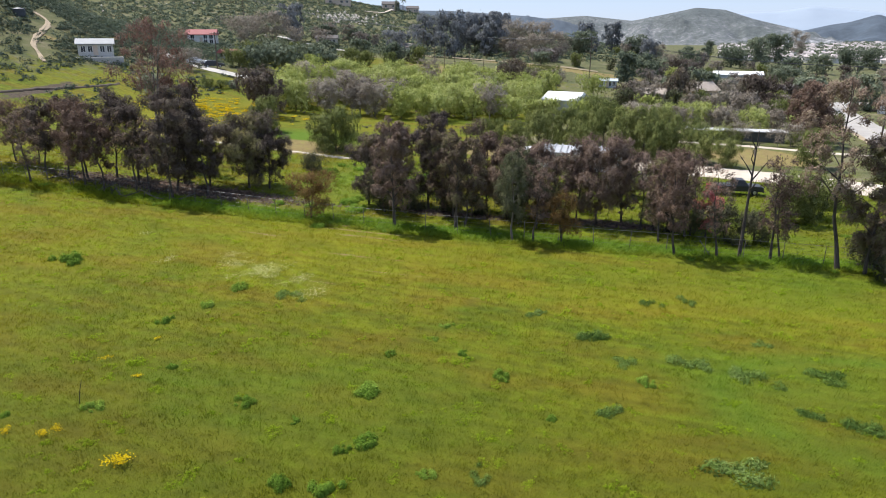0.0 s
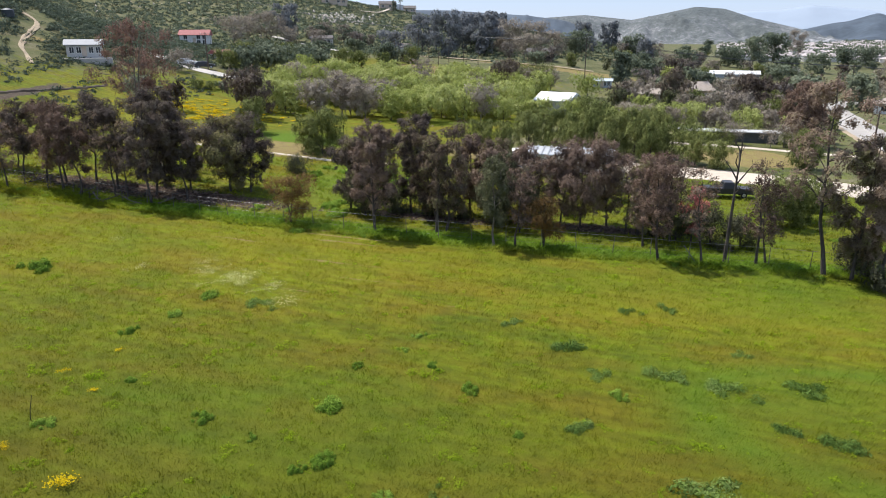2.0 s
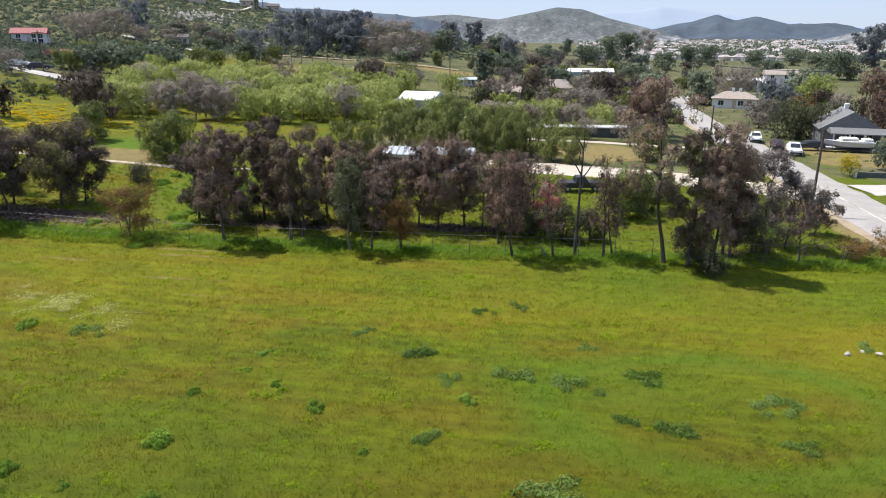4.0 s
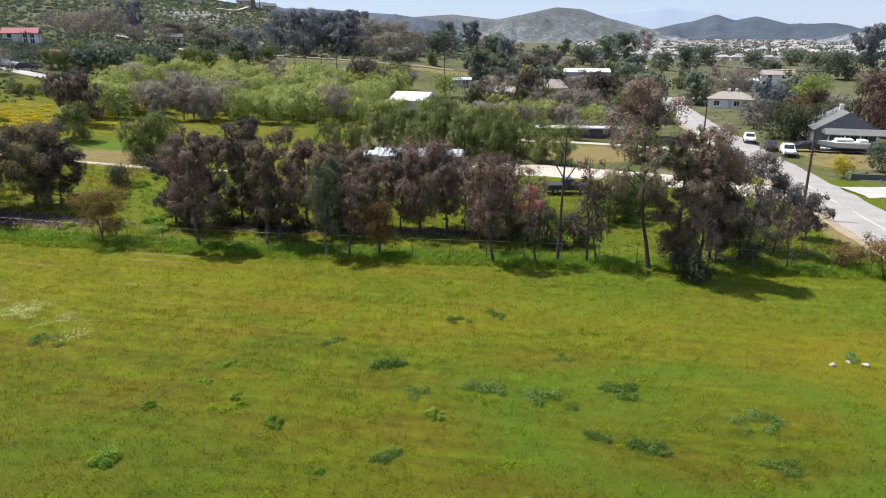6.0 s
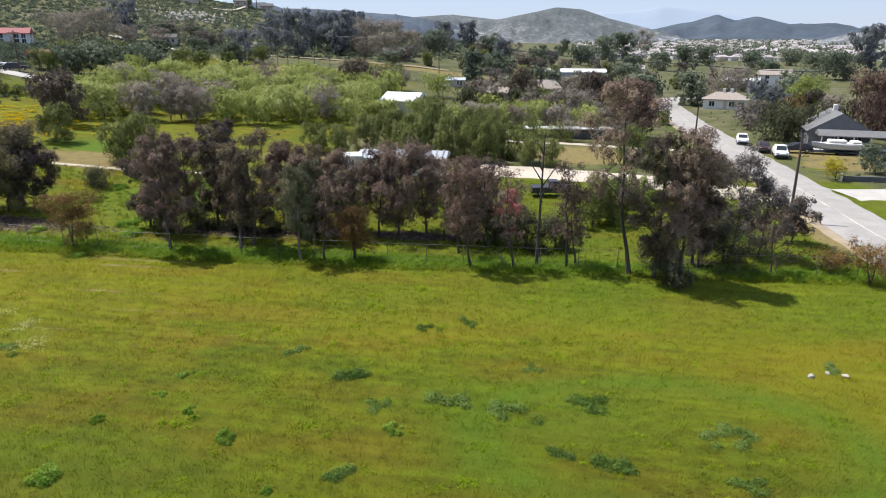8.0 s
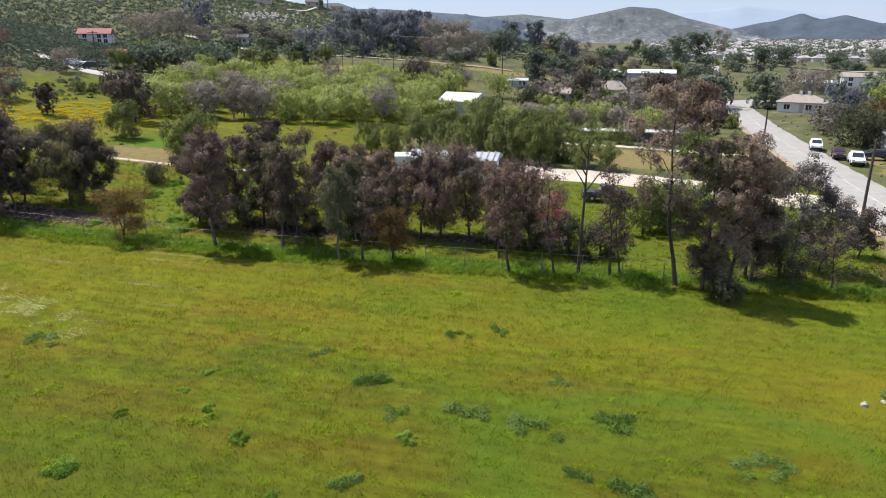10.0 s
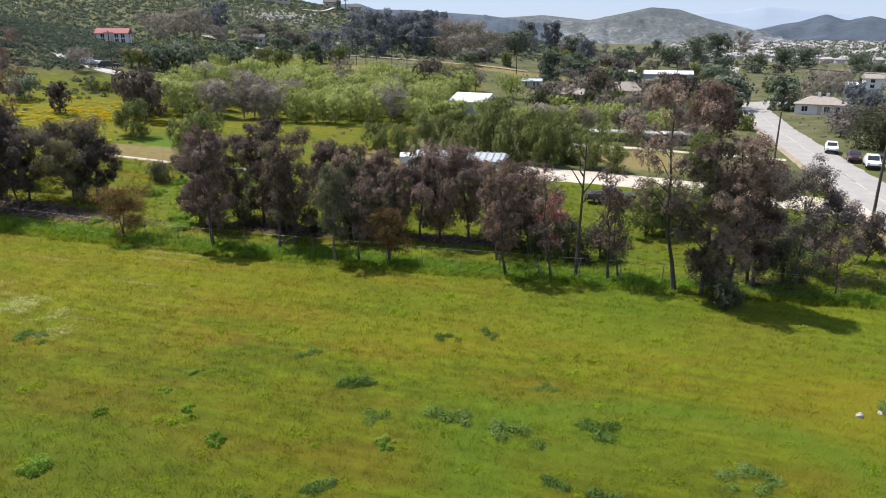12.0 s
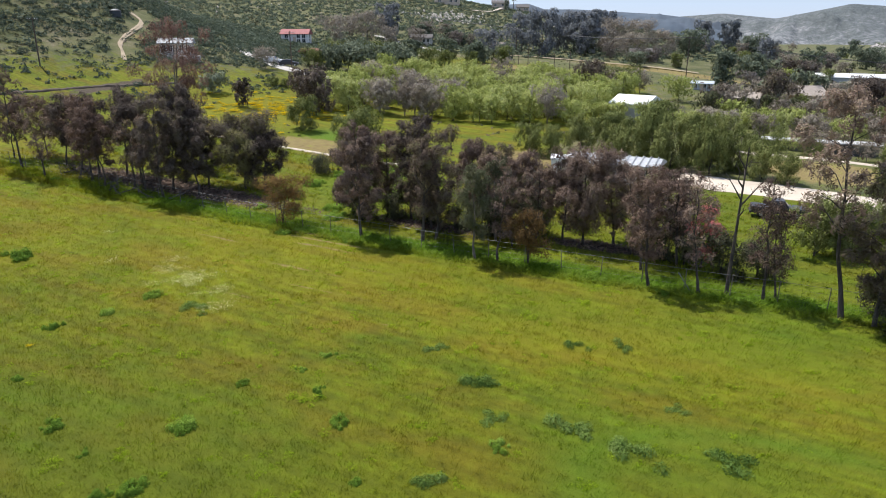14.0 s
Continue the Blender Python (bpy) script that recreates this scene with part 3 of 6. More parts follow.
def soil_at(x, y):
    """Where the sward gives way to bare brown soil."""
    spots = ((-45, 90, 10, 4.5, 0), (-17, 101, 9, 5, 0), (20, 113, 9, 8, 0), (-52, 202, 20, 8, 0), (-20, 238, 30, 6, 0), (62, 118, 12, 6, 0), (38, 74, 2, 10, 0), (56, 108, 5, 4, 0), (61, 114, 5, 2.5, 0), (-62, 88, 9, 2.5, 0), (-119, 128, 3, 2, 35))
    lines = ((-21, 49.8, 8.0, 0.22, -1), (-21.6, 43.5, 4.0, 0.20, -3), (-15.7, 46.7, 5.0, 0.20, 0), (-7.8, 43.5, 3.0, 0.18, -8), (-21.7, 56.3, 6.5, 0.34, 0.5), (-21.8, 54.9, 5.5, 0.26, -1), (-25.2, 57.4, 4.2, 0.34, 2), (-30, 52.6, 6, 0.2, -1), (-14, 51.8, 6, 0.18, -1))
    furrows = [blot(x, y, *s) for s in lines]
    return np.maximum.reduce([blot(x, y, *s) for s in spots] + [f * 0.6 for f in furrows])


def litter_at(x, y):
    """The dark leaf litter under the trees, and a narrow dark strip along the cut bank."""
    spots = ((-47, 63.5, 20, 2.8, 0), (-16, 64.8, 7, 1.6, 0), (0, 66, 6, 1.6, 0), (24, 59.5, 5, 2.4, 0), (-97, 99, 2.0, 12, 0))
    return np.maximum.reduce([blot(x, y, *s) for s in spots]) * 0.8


soil, litter = soil_at(GX, GY), litter_at(GX, GY)
lawns = np.maximum.reduce([blot(GX, GY, -117, 238, 12, 7, -40), blot(GX, GY, -120, 178, 7, 9)])
scrubby = np.clip((-0.86 * GX + 0.5 * GY - 118 - 30 * (GY > 165)) / 60, 0, 1) * np.clip((300 - GX) / 200, 0, 1) * (1 - lawns)
far_plain = np.maximum.reduce([np.clip((GY - 72) / 4, 0, 1) * np.clip((GX + 20) / 6, 0, 1) * 0.35, np.clip((GY - 90) / 8, 0, 1) * np.clip((GX + 24) / 8, 0, 1) * 0.6, np.clip((GY - 165 + 0.3 * np.minimum(GX, 0)) / 60, 0, 1), np.clip((GX - 47) / 8, 0, 1) * 0.72, np.clip((GY - 116) / 10, 0, 1) * np.clip((GX - 2) / 10, 0, 1) * 0.62])
cover = np.stack([soil, litter, np.maximum(scrubby, far_plain), np.ones_like(soil)], -1).reshape(-1, 4).astype(np.float32)
layer = ground_mesh.color_attributes.new("cover", "FLOAT_COLOR", "POINT")
layer.data.foreach_set("color", cover.ravel())
layer = ground_mesh.color_attributes.new("tone", "FLOAT_COLOR", "POINT")
layer.data.foreach_set("color", tone(GX, GY).ravel())
tagged(new("ground", ground_mesh), "spring meadow and valley floor rising to a scrubby hill", "ground", "", "structure")


def strip(name, line, width, material, lift, label, category):
    """A band laid on the ground along a line of points, with softened uneven edges."""
    line = np.array(line, float)
    d = np.concatenate([[0], np.cumsum(np.linalg.norm(np.diff(line, axis=0), axis=1))])
    s = np.arange(0, d[-1], 1.5)
    x, y = np.interp(s, d, line[:, 0]), np.interp(s, d, line[:, 1])
    for _ in range(8):
        x[1:-1], y[1:-1] = (x[:-2] + 2 * x[1:-1] + x[2:]) / 4, (y[:-2] + 2 * y[1:-1] + y[2:]) / 4
    tx, ty = np.gradient(x), np.gradient(y)
    n = np.hypot(tx, ty)
    rng = np.random.default_rng(5)
    cols = np.linspace(-0.5, 0.5, 7)
    vs = []
    for k, u in enumerate(cols):
        o = u * width + (rng.normal(size=len(s)) * 0.12 if k in (0, 6) else 0)
        px, py = x + ty / n * o, y - tx / n * o
        vs.append(np.stack([px, py, height(px, py) + lift - (0.10 if k in (0, 6) else 0)], 1))
    v = np.stack(vs, 1)
    m = len(s)
    i, j = np.meshgrid(np.arange(m - 1), np.arange(6), indexing="ij")
    f = np.stack([i * 7 + j, i * 7 + j + 1, (i + 1) * 7 + j + 1, (i + 1) * 7 + j], -1).reshape(-1, 4)
    return tagged(new(name, sheet(name, v.reshape(-1, 3), f, material, True)), label, category, "", "structure")


ROAD = [(40.5, 20), (42.6, 70), (44.4, 100), (46.2, 130), (47.8, 155), (51.5, 191), (53, 202), (57, 212), (66, 219)]
strip("road", ROAD, 7.2, M["asphalt"], 0.14, "worn light grey two-lane asphalt road", "road")
strip("far_road", [(58, 262), (62, 290), (72, 340), (84, 400)], 7.0, M["asphalt"], 0.2, "grey road running on towards the town", "road")
strip("road_shoulder", [(x - 3.9, y) for x, y in ROAD[:6]], 1.2, M["tan"], 0.09, "tan dirt shoulder beside the road", "shoulder")
strip("road_line", ROAD[:6], 0.10, M["line"], 0.20, "faded pale centre line on the road", "road line")
strip("driveway", [(48, 88.5), (56, 89.5), (75, 90)], 6.0, M["concrete"], 0.11, "pale concrete driveway joining the road", "driveway")
strip("yard", [(2, 99), (8, 98), (14, 97.5), (20, 95.5), (27, 93.5), (36, 89), (42, 86)], 8.5, M["dirt"], 0.10, "pale bare dirt yard behind the trees", "yard")
strip("path", [(8, 124), (20, 124), (28, 121.5), (41, 119)], 1.8, M["dirt"], 0.10, "pale dirt path across the brown lot", "path")
strip("farm_track", [(-62, 86), (-45, 86.5), (-34, 86), (-27, 88)], 1.0, M["dirt"], 0.09, "pale narrow dirt track in the grass", "track")
strip("lane", [(-112, 152), (-104, 148), (-97, 145.5), (-91, 145), (-85, 145.5), (-74, 148)], 4.5, M["concrete"], 0.2, "pale concrete lane below the hillside houses", "lane")
strip("hill_drive", [(-134, 258), (-126, 254), (-118, 249.6), (-108, 244), (-98, 238.8), (-92, 236)], 3.2, M["concrete"], 0.6, "pale concrete drive down the hillside", "driveway")
strip("ridge_drive", [(-149, 391), (-140, 396), (-141, 410), (-143, 426)], 1.6, M["dirt"], 0.9, "pale drive below the hilltop houses", "driveway")
TRACK = [(-109.5, 113.2), (-111.9, 115.7), (-114.8, 117.2), (-117.2, 118.6), (-120.7, 123.5), (-124.2, 129.9), (-128.6, 136.8), (-131.8, 139.2), (-134.7, 138.8), (-142, 137)]
for rut in (-0.62, 0.62):
    strip("dirt_track", [(x + rut * 0.9, y - rut * 0.5) for x, y in TRACK], 0.62, M["tan"], 0.22, "rutted tan dirt track climbing the hillside", "track")
strip("field_road", [(-75, 238), (-39, 239), (-20, 242), (-8, 244)], 1.8, M["tan"], 0.4, "tan dirt road across the far field", "track")


def bank(line, tall, deep):
    """A low eroded step of dark earth along a line, ragged at its lip."""
    line = np.array(line, float)
    d = np.concatenate([[0], np.cumsum(np.linalg.norm(np.diff(line, axis=0), axis=1))])
    s = np.arange(0, d[-1], 0.5)
    rng = np.random.default_rng(8)
    x, y = np.interp(s, d, line[:, 0]) + rng.normal(size=len(s)) * 0.12, np.interp(s, d, line[:, 1])
    tx, ty = np.gradient(np.interp(s, d, line[:, 0])), np.gradient(y)
    n = np.hypot(tx, ty)
    t = tall * np.clip(rng.normal(size=len(s)) * 0.18 + 1, 0.4, 1.5)
    rows_ = []
    for o, k in ((0.25, -0.4), (0.1, 0.6), (-0.05, 1.0), (-0.4, 1.0), (-deep, -0.2)):
        px, py = x + ty / n * o, y - tx / n * o
        rows_.append(np.stack([px, py, height(px, py) + t * k], 1))
    v = np.stack(rows_, 1)
    i, j = np.meshgrid(np.arange(len(s) - 1), np.arange(4), indexing="ij")
    f = np.stack([i * 5 + j, i * 5 + j + 1, (i + 1) * 5 + j + 1, (i + 1) * 5 + j], -1).reshape(-1, 4)
    return tagged(new("cut_bank", sheet("cut_bank", v.reshape(-1, 3), f, M["cut"])), "dark eroded earth bank at the foot of the slope", "bank", "", "structure")


bank([(-112, 62), (-103, 80), (-100, 89), (-97.5, 97.7), (-95.2, 102.7), (-93.1, 108.6), (-92.7, 113.4)], 0.26, 0.5)

# ---- trees along the fence: x, y, height, crown width ----
ROW = {
    "dark": [(-40.6, 68.3, 8.2, 7.2), (-37.6, 67.5, 6.8, 5.2), (-25.1, 65.6, 8, 4.6), (-18.8, 66.2, 10.6, 5.3), (33.6, 67.6, 4.3, 3.8), (-46.6, 65.1, 11.7, 6.1), (-43.9, 65.7, 8, 5.2), (-45.6, 62.2, 10.4, 4.6)],
    "rust": [(-28.6, 59, 4.6, 4.6), (-4.5, 58.9, 4.5, 3.3), (-7.1, 62.5, 2.4, 2.5), (35.1, 56.9, 3.1, 3.6), (32.8, 59.9, 1.6, 3.2)],
    "brown": [(21.0, 56.0, 12.4, 5.6), (23.0, 60.5, 10.6, 4.4), (-10.6, 66, 7.6, 4.4), (-22, 67.2, 8.6, 4.6), (-20.1, 59.1, 11, 4.6), (-12.8, 67.2, 8.6, 4.4), (-1.8, 65.9, 8.8, 7.0), (-3.7, 66.2, 8.0, 4.8), (0.6, 67.1, 8.6, 4.8)],
    "mixed": [(-10.2, 68.0, 8.4, 4.6), (-22.6, 63.4, 8.2, 4.6), (-15.6, 64.2, 9.2, 4.6), (-13.8, 61.1, 10.3, 5.1), (-17.2, 66.3, 7.5, 3.9), (3.5, 64.3, 7.6, 3.8), (19.2, 57.0, 11.8, 4.8), (23.2, 59.4, 9.0, 3.8), (-39.7, 66.9, 8.3, 6.2)],
    "olive": [(-8.7, 58, 8.5, 2.8), (-9, 63.6, 7.7, 3.1), (34.5, 60.7, 1.4, 2.2)],
    "thin": [(-6.9, 58.4, 7.8, 2.8), (-5.9, 65.3, 7.1, 3.2), (6.3, 63.8, 8.6, 3.5), (8.5, 58.3, 8.5, 2.8), (12.7, 58.9, 9.6, 3.5), (13.5, 59.3, 7, 3.3), (28.5, 58.6, 5, 3.5), (-61, 58.6, 8.1, 3.7), (-49.4, 60.6, 9, 3.7), (-47.6, 60.3, 8.3, 3.3)],
    "leggy": [(5.1, 57.9, 9.6, 4.1), (-69.6, 65.4, 7.6, 6.6), (-55.4, 60.2, 9.8, 4.9), (-52.4, 59.2, 8.9, 4.1), (-71.2, 62.1, 7.3, 4.9)],
    "crimson": [(8.1, 64.0, 5.3, 2.4)],
    "tall": [(17.4, 57.5, 16.2, 5.6), (-66.7, 59.9, 12.4, 4.3)],
    "grey": [(27.2, 63.8, 9, 5.6), (29.0, 62.8, 6.8, 4.0)],
    "shrub": [(9.6, 63.2, 3.2, 3.6), (12.2, 63.8, 2.8, 3.4), (-23.4, 64.4, 3.6, 4.0), (-10.4, 64.6, 3.4, 3.8), (-6.6, 66.6, 3.4, 4.0), (-20.5, 65.5, 2.1, 3.4), (-16.6, 65.4, 2.3, 3.3), (-13.7, 65.4, 2, 2.7), (4.8, 64.8, 2.2, 2.6), (6.8, 64.3, 3.1, 2.6), (19.6, 59, 2.8, 3.9), (25.7, 61.3, 3.4, 4.6), (20.2, 55.2, 1.8, 3), (-37.1, 77.2, 1.9, 4.2)],
    "red": [(-66.5, 65.5, 6.5, 4.8), (-58.8, 61.5, 9.4, 4.4)],
    "leggydark": [(-54.8, 64.3, 10.2, 6.9), (-50.6, 62.6, 10.4, 5.0), (-44.3, 59.6, 11.0, 4.6), (-57.4, 62.8, 9.6, 4.2), (-63.4, 63.2, 8.6, 4.6), (-41.8, 62.0, 8.6, 4.4)],
    "tallred": [(-56.2, 74.5, 17.4, 9.6)],
}

ROW_MORE = {
    "thin": [(2.4, 65.2, 8.2, 4.2), (7.4, 66.0, 7.8, 4.2), (3.9, 61.5, 7.6, 3.6)],
    "brown": [(-7.5, 67.0, 7.8, 4.8), (5.2, 66.5, 7.6, 4.4)],
}

FAR = {
    "far_brown": [(30.2, 128.7, 11.2, 6.6), (33.5, 134, 7.5, 5.5), (73.5, 128, 13.7, 12.5), (76, 137, 11.6, 10.7)],
    "far_dark": [(-65.9, 115.8, 7.1, 7.7), (-73.6, 106.4, 5.1, 3.4), (-60.9, 110.6, 7.5, 6.2), (-27.5, 174.7, 7.5, 8.6), (13, 182.7, 8.4, 9.2), (30.5, 186.1, 7.9, 9.1), (36, 184.8, 6.4, 7.6)],
    "pepper": [(-38.9, 89.4, 6.1, 6.8), (16.4, 71.6, 4.8, 5.2), (18.7, 75.1, 4, 5.2), (-41.2, 90.4, 4.3, 4.9), (26.3, 105.7, 5.6, 5.2), (-54.4, 98, 5.2, 5.5), (-92.6, 155.7, 4.2, 6.7), (-76.6, 186.7, 5, 6.6), (-72.8, 190.5, 4.4, 5.8), (-93.6, 185.4, 5, 7.7), (-102.2, 178.1, 4.2, 6.7), (-83.2, 127, 1.6, 3.7), (-81.4, 128.9, 1.4, 3.3), (-67.9, 198.4, 3.8, 5.1), (-21, 177.9, 6.8, 10.2), (22.3, 80.8, 3.1, 4.3)],
    "bare": [(-119, 242, 6.5, 8), (-112, 250.5, 6, 7), (-95.1, 139.8, 4, 6.7), (-128.5, 241.5, 11, 11.2), (-130.7, 222.2, 8.8, 12.7), (-136.4, 241.5, 8.3, 10.3), (-43.4, 276.5, 12.8, 16), (-33.9, 287.1, 12.5, 14.1), (-34.7, 256.2, 9.2, 10.5), (-26.4, 291.6, 8.7, 9.5), (26.6, 190.6, 6.7, 6.2), (2.3, 176.3, 5.4, 6), (128.8, 610.4, 22.6, 13.3), (73, 213.1, 8, 11.6), (87.6, 245.1, 7.6, 8.8)],
    "euc": [(65.6, 164.4, 7.6, 10), (-127.1, 254.3, 13.9, 11.7), (-75.6, 265.5, 13.6, 13.5), (-64.4, 276.5, 13.7, 13.9), (-61.7, 246.2, 15.7, 12.4), (-51.5, 267.8, 15.6, 13.4), (-61.6, 288, 15.5, 12), (-7.7, 355.6, 14.5, 10.5), (-21.3, 381.4, 12.7, 11.2), (161.8, 312.3, 21.4, 18.3), (-81.4, 248.3, 7.6, 10.7)],
    "lime": [(-7.7, 180.4, 5.3, 8), (77.8, 173, 8.6, 8.4)],
    "far_grey": [(59, 155, 4.0, 6), (56.5, 147, 3.2, 5), (62, 160, 4.5, 6)],
    "far_olive": [(57.6, 131.5, 6.2, 10.2), (62, 136, 5.0, 6.5)],
    "far_rust": [(66.8, 152, 5.4, 6.2)],
    "gold": [(50.9, 97.2, 2.4, 3.1)],
    "cypress": [(-139.4, 421, 7.0, 1.3), (-137.8, 421.5, 6.2, 1.2)],
    "oak": [(88, 200, 7, 9), (93, 214, 8, 10), (-84.1, 111, 3.3, 4.6), (-87.2, 157.4, 5.2, 8.1), (-82.5, 160.7, 6.2, 8.9), (-79.5, 165.2, 6.4, 9), (-79.6, 177, 5.7, 8.7), (-96.2, 179.3, 4.9, 7.5), (-79.8, 131.2, 1.5, 3.3), (-20.7, 305.7, 9.1, 12.5), (3, 337.8, 8.8, 13.8), (-0.1, 212.3, 10, 7.2), (65.6, 638, 12.4, 10.5), (62.9, 388, 13.8, 11.5), (86, 459.8, 16.4, 15.3), (113.2, 422.1, 10, 14.3), (58.5, 195.1, 8.2, 9.5), (130.4, 437.6, 9.7, 14.9), (152.6, 425.8, 7.8, 14.8), (184.8, 451.1, 8.6, 15.9), (147.7, 311.4, 9.5, 16.8), (182.4, 414.2, 7.6, 14.8)],
}
FAR_OAKS = [(80.2, 144.5, 6.4, 7.9), (24.8, 306.2, 6.9, 10), (47, 353.9, 8, 11.6), (54.3, 260.7, 6.8, 9.7), (9.8, 262.3, 5, 8.5), (87.9, 360.4, 8.1, 12.1), (121.8, 315.8, 7, 11), (-67.9, 225.5, 4.3, 5.8), (-28.5, 241.4, 4.1, 5.9), (-35.6, 208.8, 3.2, 4.3)]
LABELS = {
    "dark": "dark dusty tree with purplish-brown drooping foliage", "brown": "half-dead gum tree with dry brown leaves",
    "mixed": "bushy gum tree, brown leaves mixed with olive green", "rust": "small rust-orange dried-out tree in the grass",
    "leggy": "dry brown gum tree with tall bare trunk", "leggydark": "dark dusty gum tree with tall bare trunk", "crimson": "bush with bright dried red leaves", "shrub": "low dusky olive shrub under the trees",
    "red": "tree with dried reddish-brown leaves", "grey": "greyish-brown tree with thin dusty foliage",
    "olive": "slender tree with olive-green leaves", "thin": "thin nearly bare grey tree with pale trunk",
    "tall": "tall sparse gum tree with brown leaf clumps", "tallred": "very tall gum tree with sparse reddish crown",
    "pepper": "weeping olive-green pepper tree", "oak": "dense dark green tree among the houses",
    "euc": "tall grey-green gum tree on the hillside", "bare": "leafless grey-tan branching tree",
    "far_brown": "tall dense dark-brown tree beside the buildings", "far_dark": "dark purplish-brown tree among the houses", "far_grey": "greyish-brown thinly leaved tree", "far_olive": "low olive-green bushy tree", "far_rust": "small tree with rust-brown leaves",
    "lime": "fresh spring-green leafy tree", "cypress": "slim dark cypress beside the ridge house", "gold": "yellow-flowering rounded bush by the driveway",
}
seed = 100
for kind, spots in [*ROW.items(), *ROW_MORE.items()]:
    for x, y, h, w in spots:
        seed += 1
        plant("shrub" if kind == "shrub" else "gum_tree" if h > 5 else "small_tree", x, y, tree_meshes(kind, h, w * (0.92 if kind in ("dark", "brown", "mixed", "leggy", "leggydark") else 1.0), seed), LABELS[kind], "trees along the fence")
for table in (FAR, {"oak": FAR_OAKS}):
    for kind, spots in table.items():
        for x, y, h, w in spots:
            seed += 1
            plant({"pepper": "pepper_tree", "oak": "oak_tree", "euc": "gum_tree", "bare": "bare_tree", "gold": "bush"}.get(kind, "tree"), x, y,
                  tree_meshes(kind, h, w, seed), LABELS[kind], "trees among the houses" if x > 0 else "trees below the hill")


def dead_tree(x, y, h):
    """A leafless dark trunk with a few steep branches."""
    rng = np.random.default_rng(7)
    t = np.linspace(0, 1, 7)
    trunk = np.stack([0.25 * t, 0.05 * np.sin(5 * t), h * t - 0.1], 1)
    paths = [(trunk, 0.17 * (1 - 0.8 * t))]
    for u, az, ln in ((0.62, 0.2, 2.2), (0.66, 2.9, 2.0), (0.74, 4.4, 1.6), (0.8, 1.2, 1.4), (0.86, 3.6, 1.0), (0.55, 5.2, 1.1)):
        p = np.array([np.interp(u, t, trunk[:, i]) for i in range(3)])
        e = p + ln * np.array([0.6 * math.cos(az), 0.6 * math.sin(az), 0.85])
        paths.append((np.stack([p, (p + e) / 2 + rng.normal(size=3) * 0.12, e]), np.array([0.07, 0.045, 0.012])))
        for _ in range(3):
            q = p + (e - p) * rng.uniform(0.4, 0.95)
            paths.append((np.stack([q, q + rng.normal(size=3) * 0.35 + np.array([0, 0, 0.35])]), np.array([0.025, 0.006])))
    ob = empty("dead_tree", x, y)
    part("trunk", tubes("trunk", paths, 6, M["bark"]), None, ob)
    return tagged(ob, "dead leafless dark tree trunk with bare branches", "tree", "trees along the fence")


def palm(x, y, h):
    """A slim bare trunk with a head of arching fronds."""
    rng = np.random.default_rng(17)
    ob = empty("palm_tree", x, y)
    t = np.linspace(0, 1, 6)
    part("trunk", tubes("trunk", [(np.stack([0.2 * t, 0 * t, h * t - 0.2], 1), 0.24 - 0.06 * t)], 8, M["bark"]), None, ob)
    fronds = []
    for k in range(26):
        az, up, ln = k * 2.4, rng.uniform(-0.7, 0.9), rng.uniform(1.4, 2.0)
        u = np.linspace(0.1, 1, 12)
        p = np.stack([0.2 + math.cos(az) * ln * u, math.sin(az) * ln * u, h + ln * (up * u - 0.55 * u ** 2)], 1)
        fronds.append(np.repeat(p, 3, 0))
    v, f = leaf_arrays(rng, np.concatenate(fronds), 0.5, 0.12, 0.6)
    part("crown", sheet("crown", v, f, M["oak"]), None, ob)
    return tagged(ob, "slim palm tree standing on the ridge", "palm tree", "trees below the hill")


palm(-143, 446, 7.5)
dead_tree(10.3, 58.9, 10.6)
dead_tree(-14.4, 59.9, 7.0)

# the grove of fresh green trees, in rough rows
grove = [tree_meshes("lime", h, w, 40 + i) for i, (h, w) in enumerate(((6.0, 6.2), (5.4, 5.6), (6.4, 5.8), (5.6, 6.6), (4.8, 5.2)))]
bare_grove = [tree_meshes("bare", 6.2, 6.4, 60), tree_meshes("bare", 5.8, 6.6, 61)]
rng = np.random.default_rng(11)
for r in range(10):
    for c in range(11):
        u, v = (c + rng.uniform(-0.3, 0.3)) / 10, (r + rng.uniform(-0.3, 0.3)) / 9
        x = (-63 + 42 * u) * (1 - v) + (-75 + 56 * u) * v
        y = (119 + 15 * u) * (1 - v) + (160 + 26 * u) * v
        grey = rng.uniform() < (0.85 if 0.16 < u < 0.42 and v < 0.45 else 0.35 if u > 0.45 and v > 0.75 else 0.06)
        meshes = bare_grove[rng.integers(2)] if grey else grove[rng.integers(5)]
        plant("bare_tree" if grey else "orchard_tree", x, y, meshes, LABELS["bare"] if grey else LABELS["lime"], "orchard trees", rz=rng.uniform(0, 360), scale=rng.uniform(0.82, 1.12))
for k in range(22):
    x = -8 + 2.0 * k + rng.uniform(-0.8, 0.8)
    plant("orchard_tree", x, 140 + 0.2 * k + rng.uniform(-4, 5), grove[rng.integers(5)] if rng.uniform() < 0.7 else bare_grove[rng.integers(2)], "young spring-green tree in a thin row", "orchard trees", rz=rng.uniform(0, 360), scale=rng.uniform(0.55, 0.85))
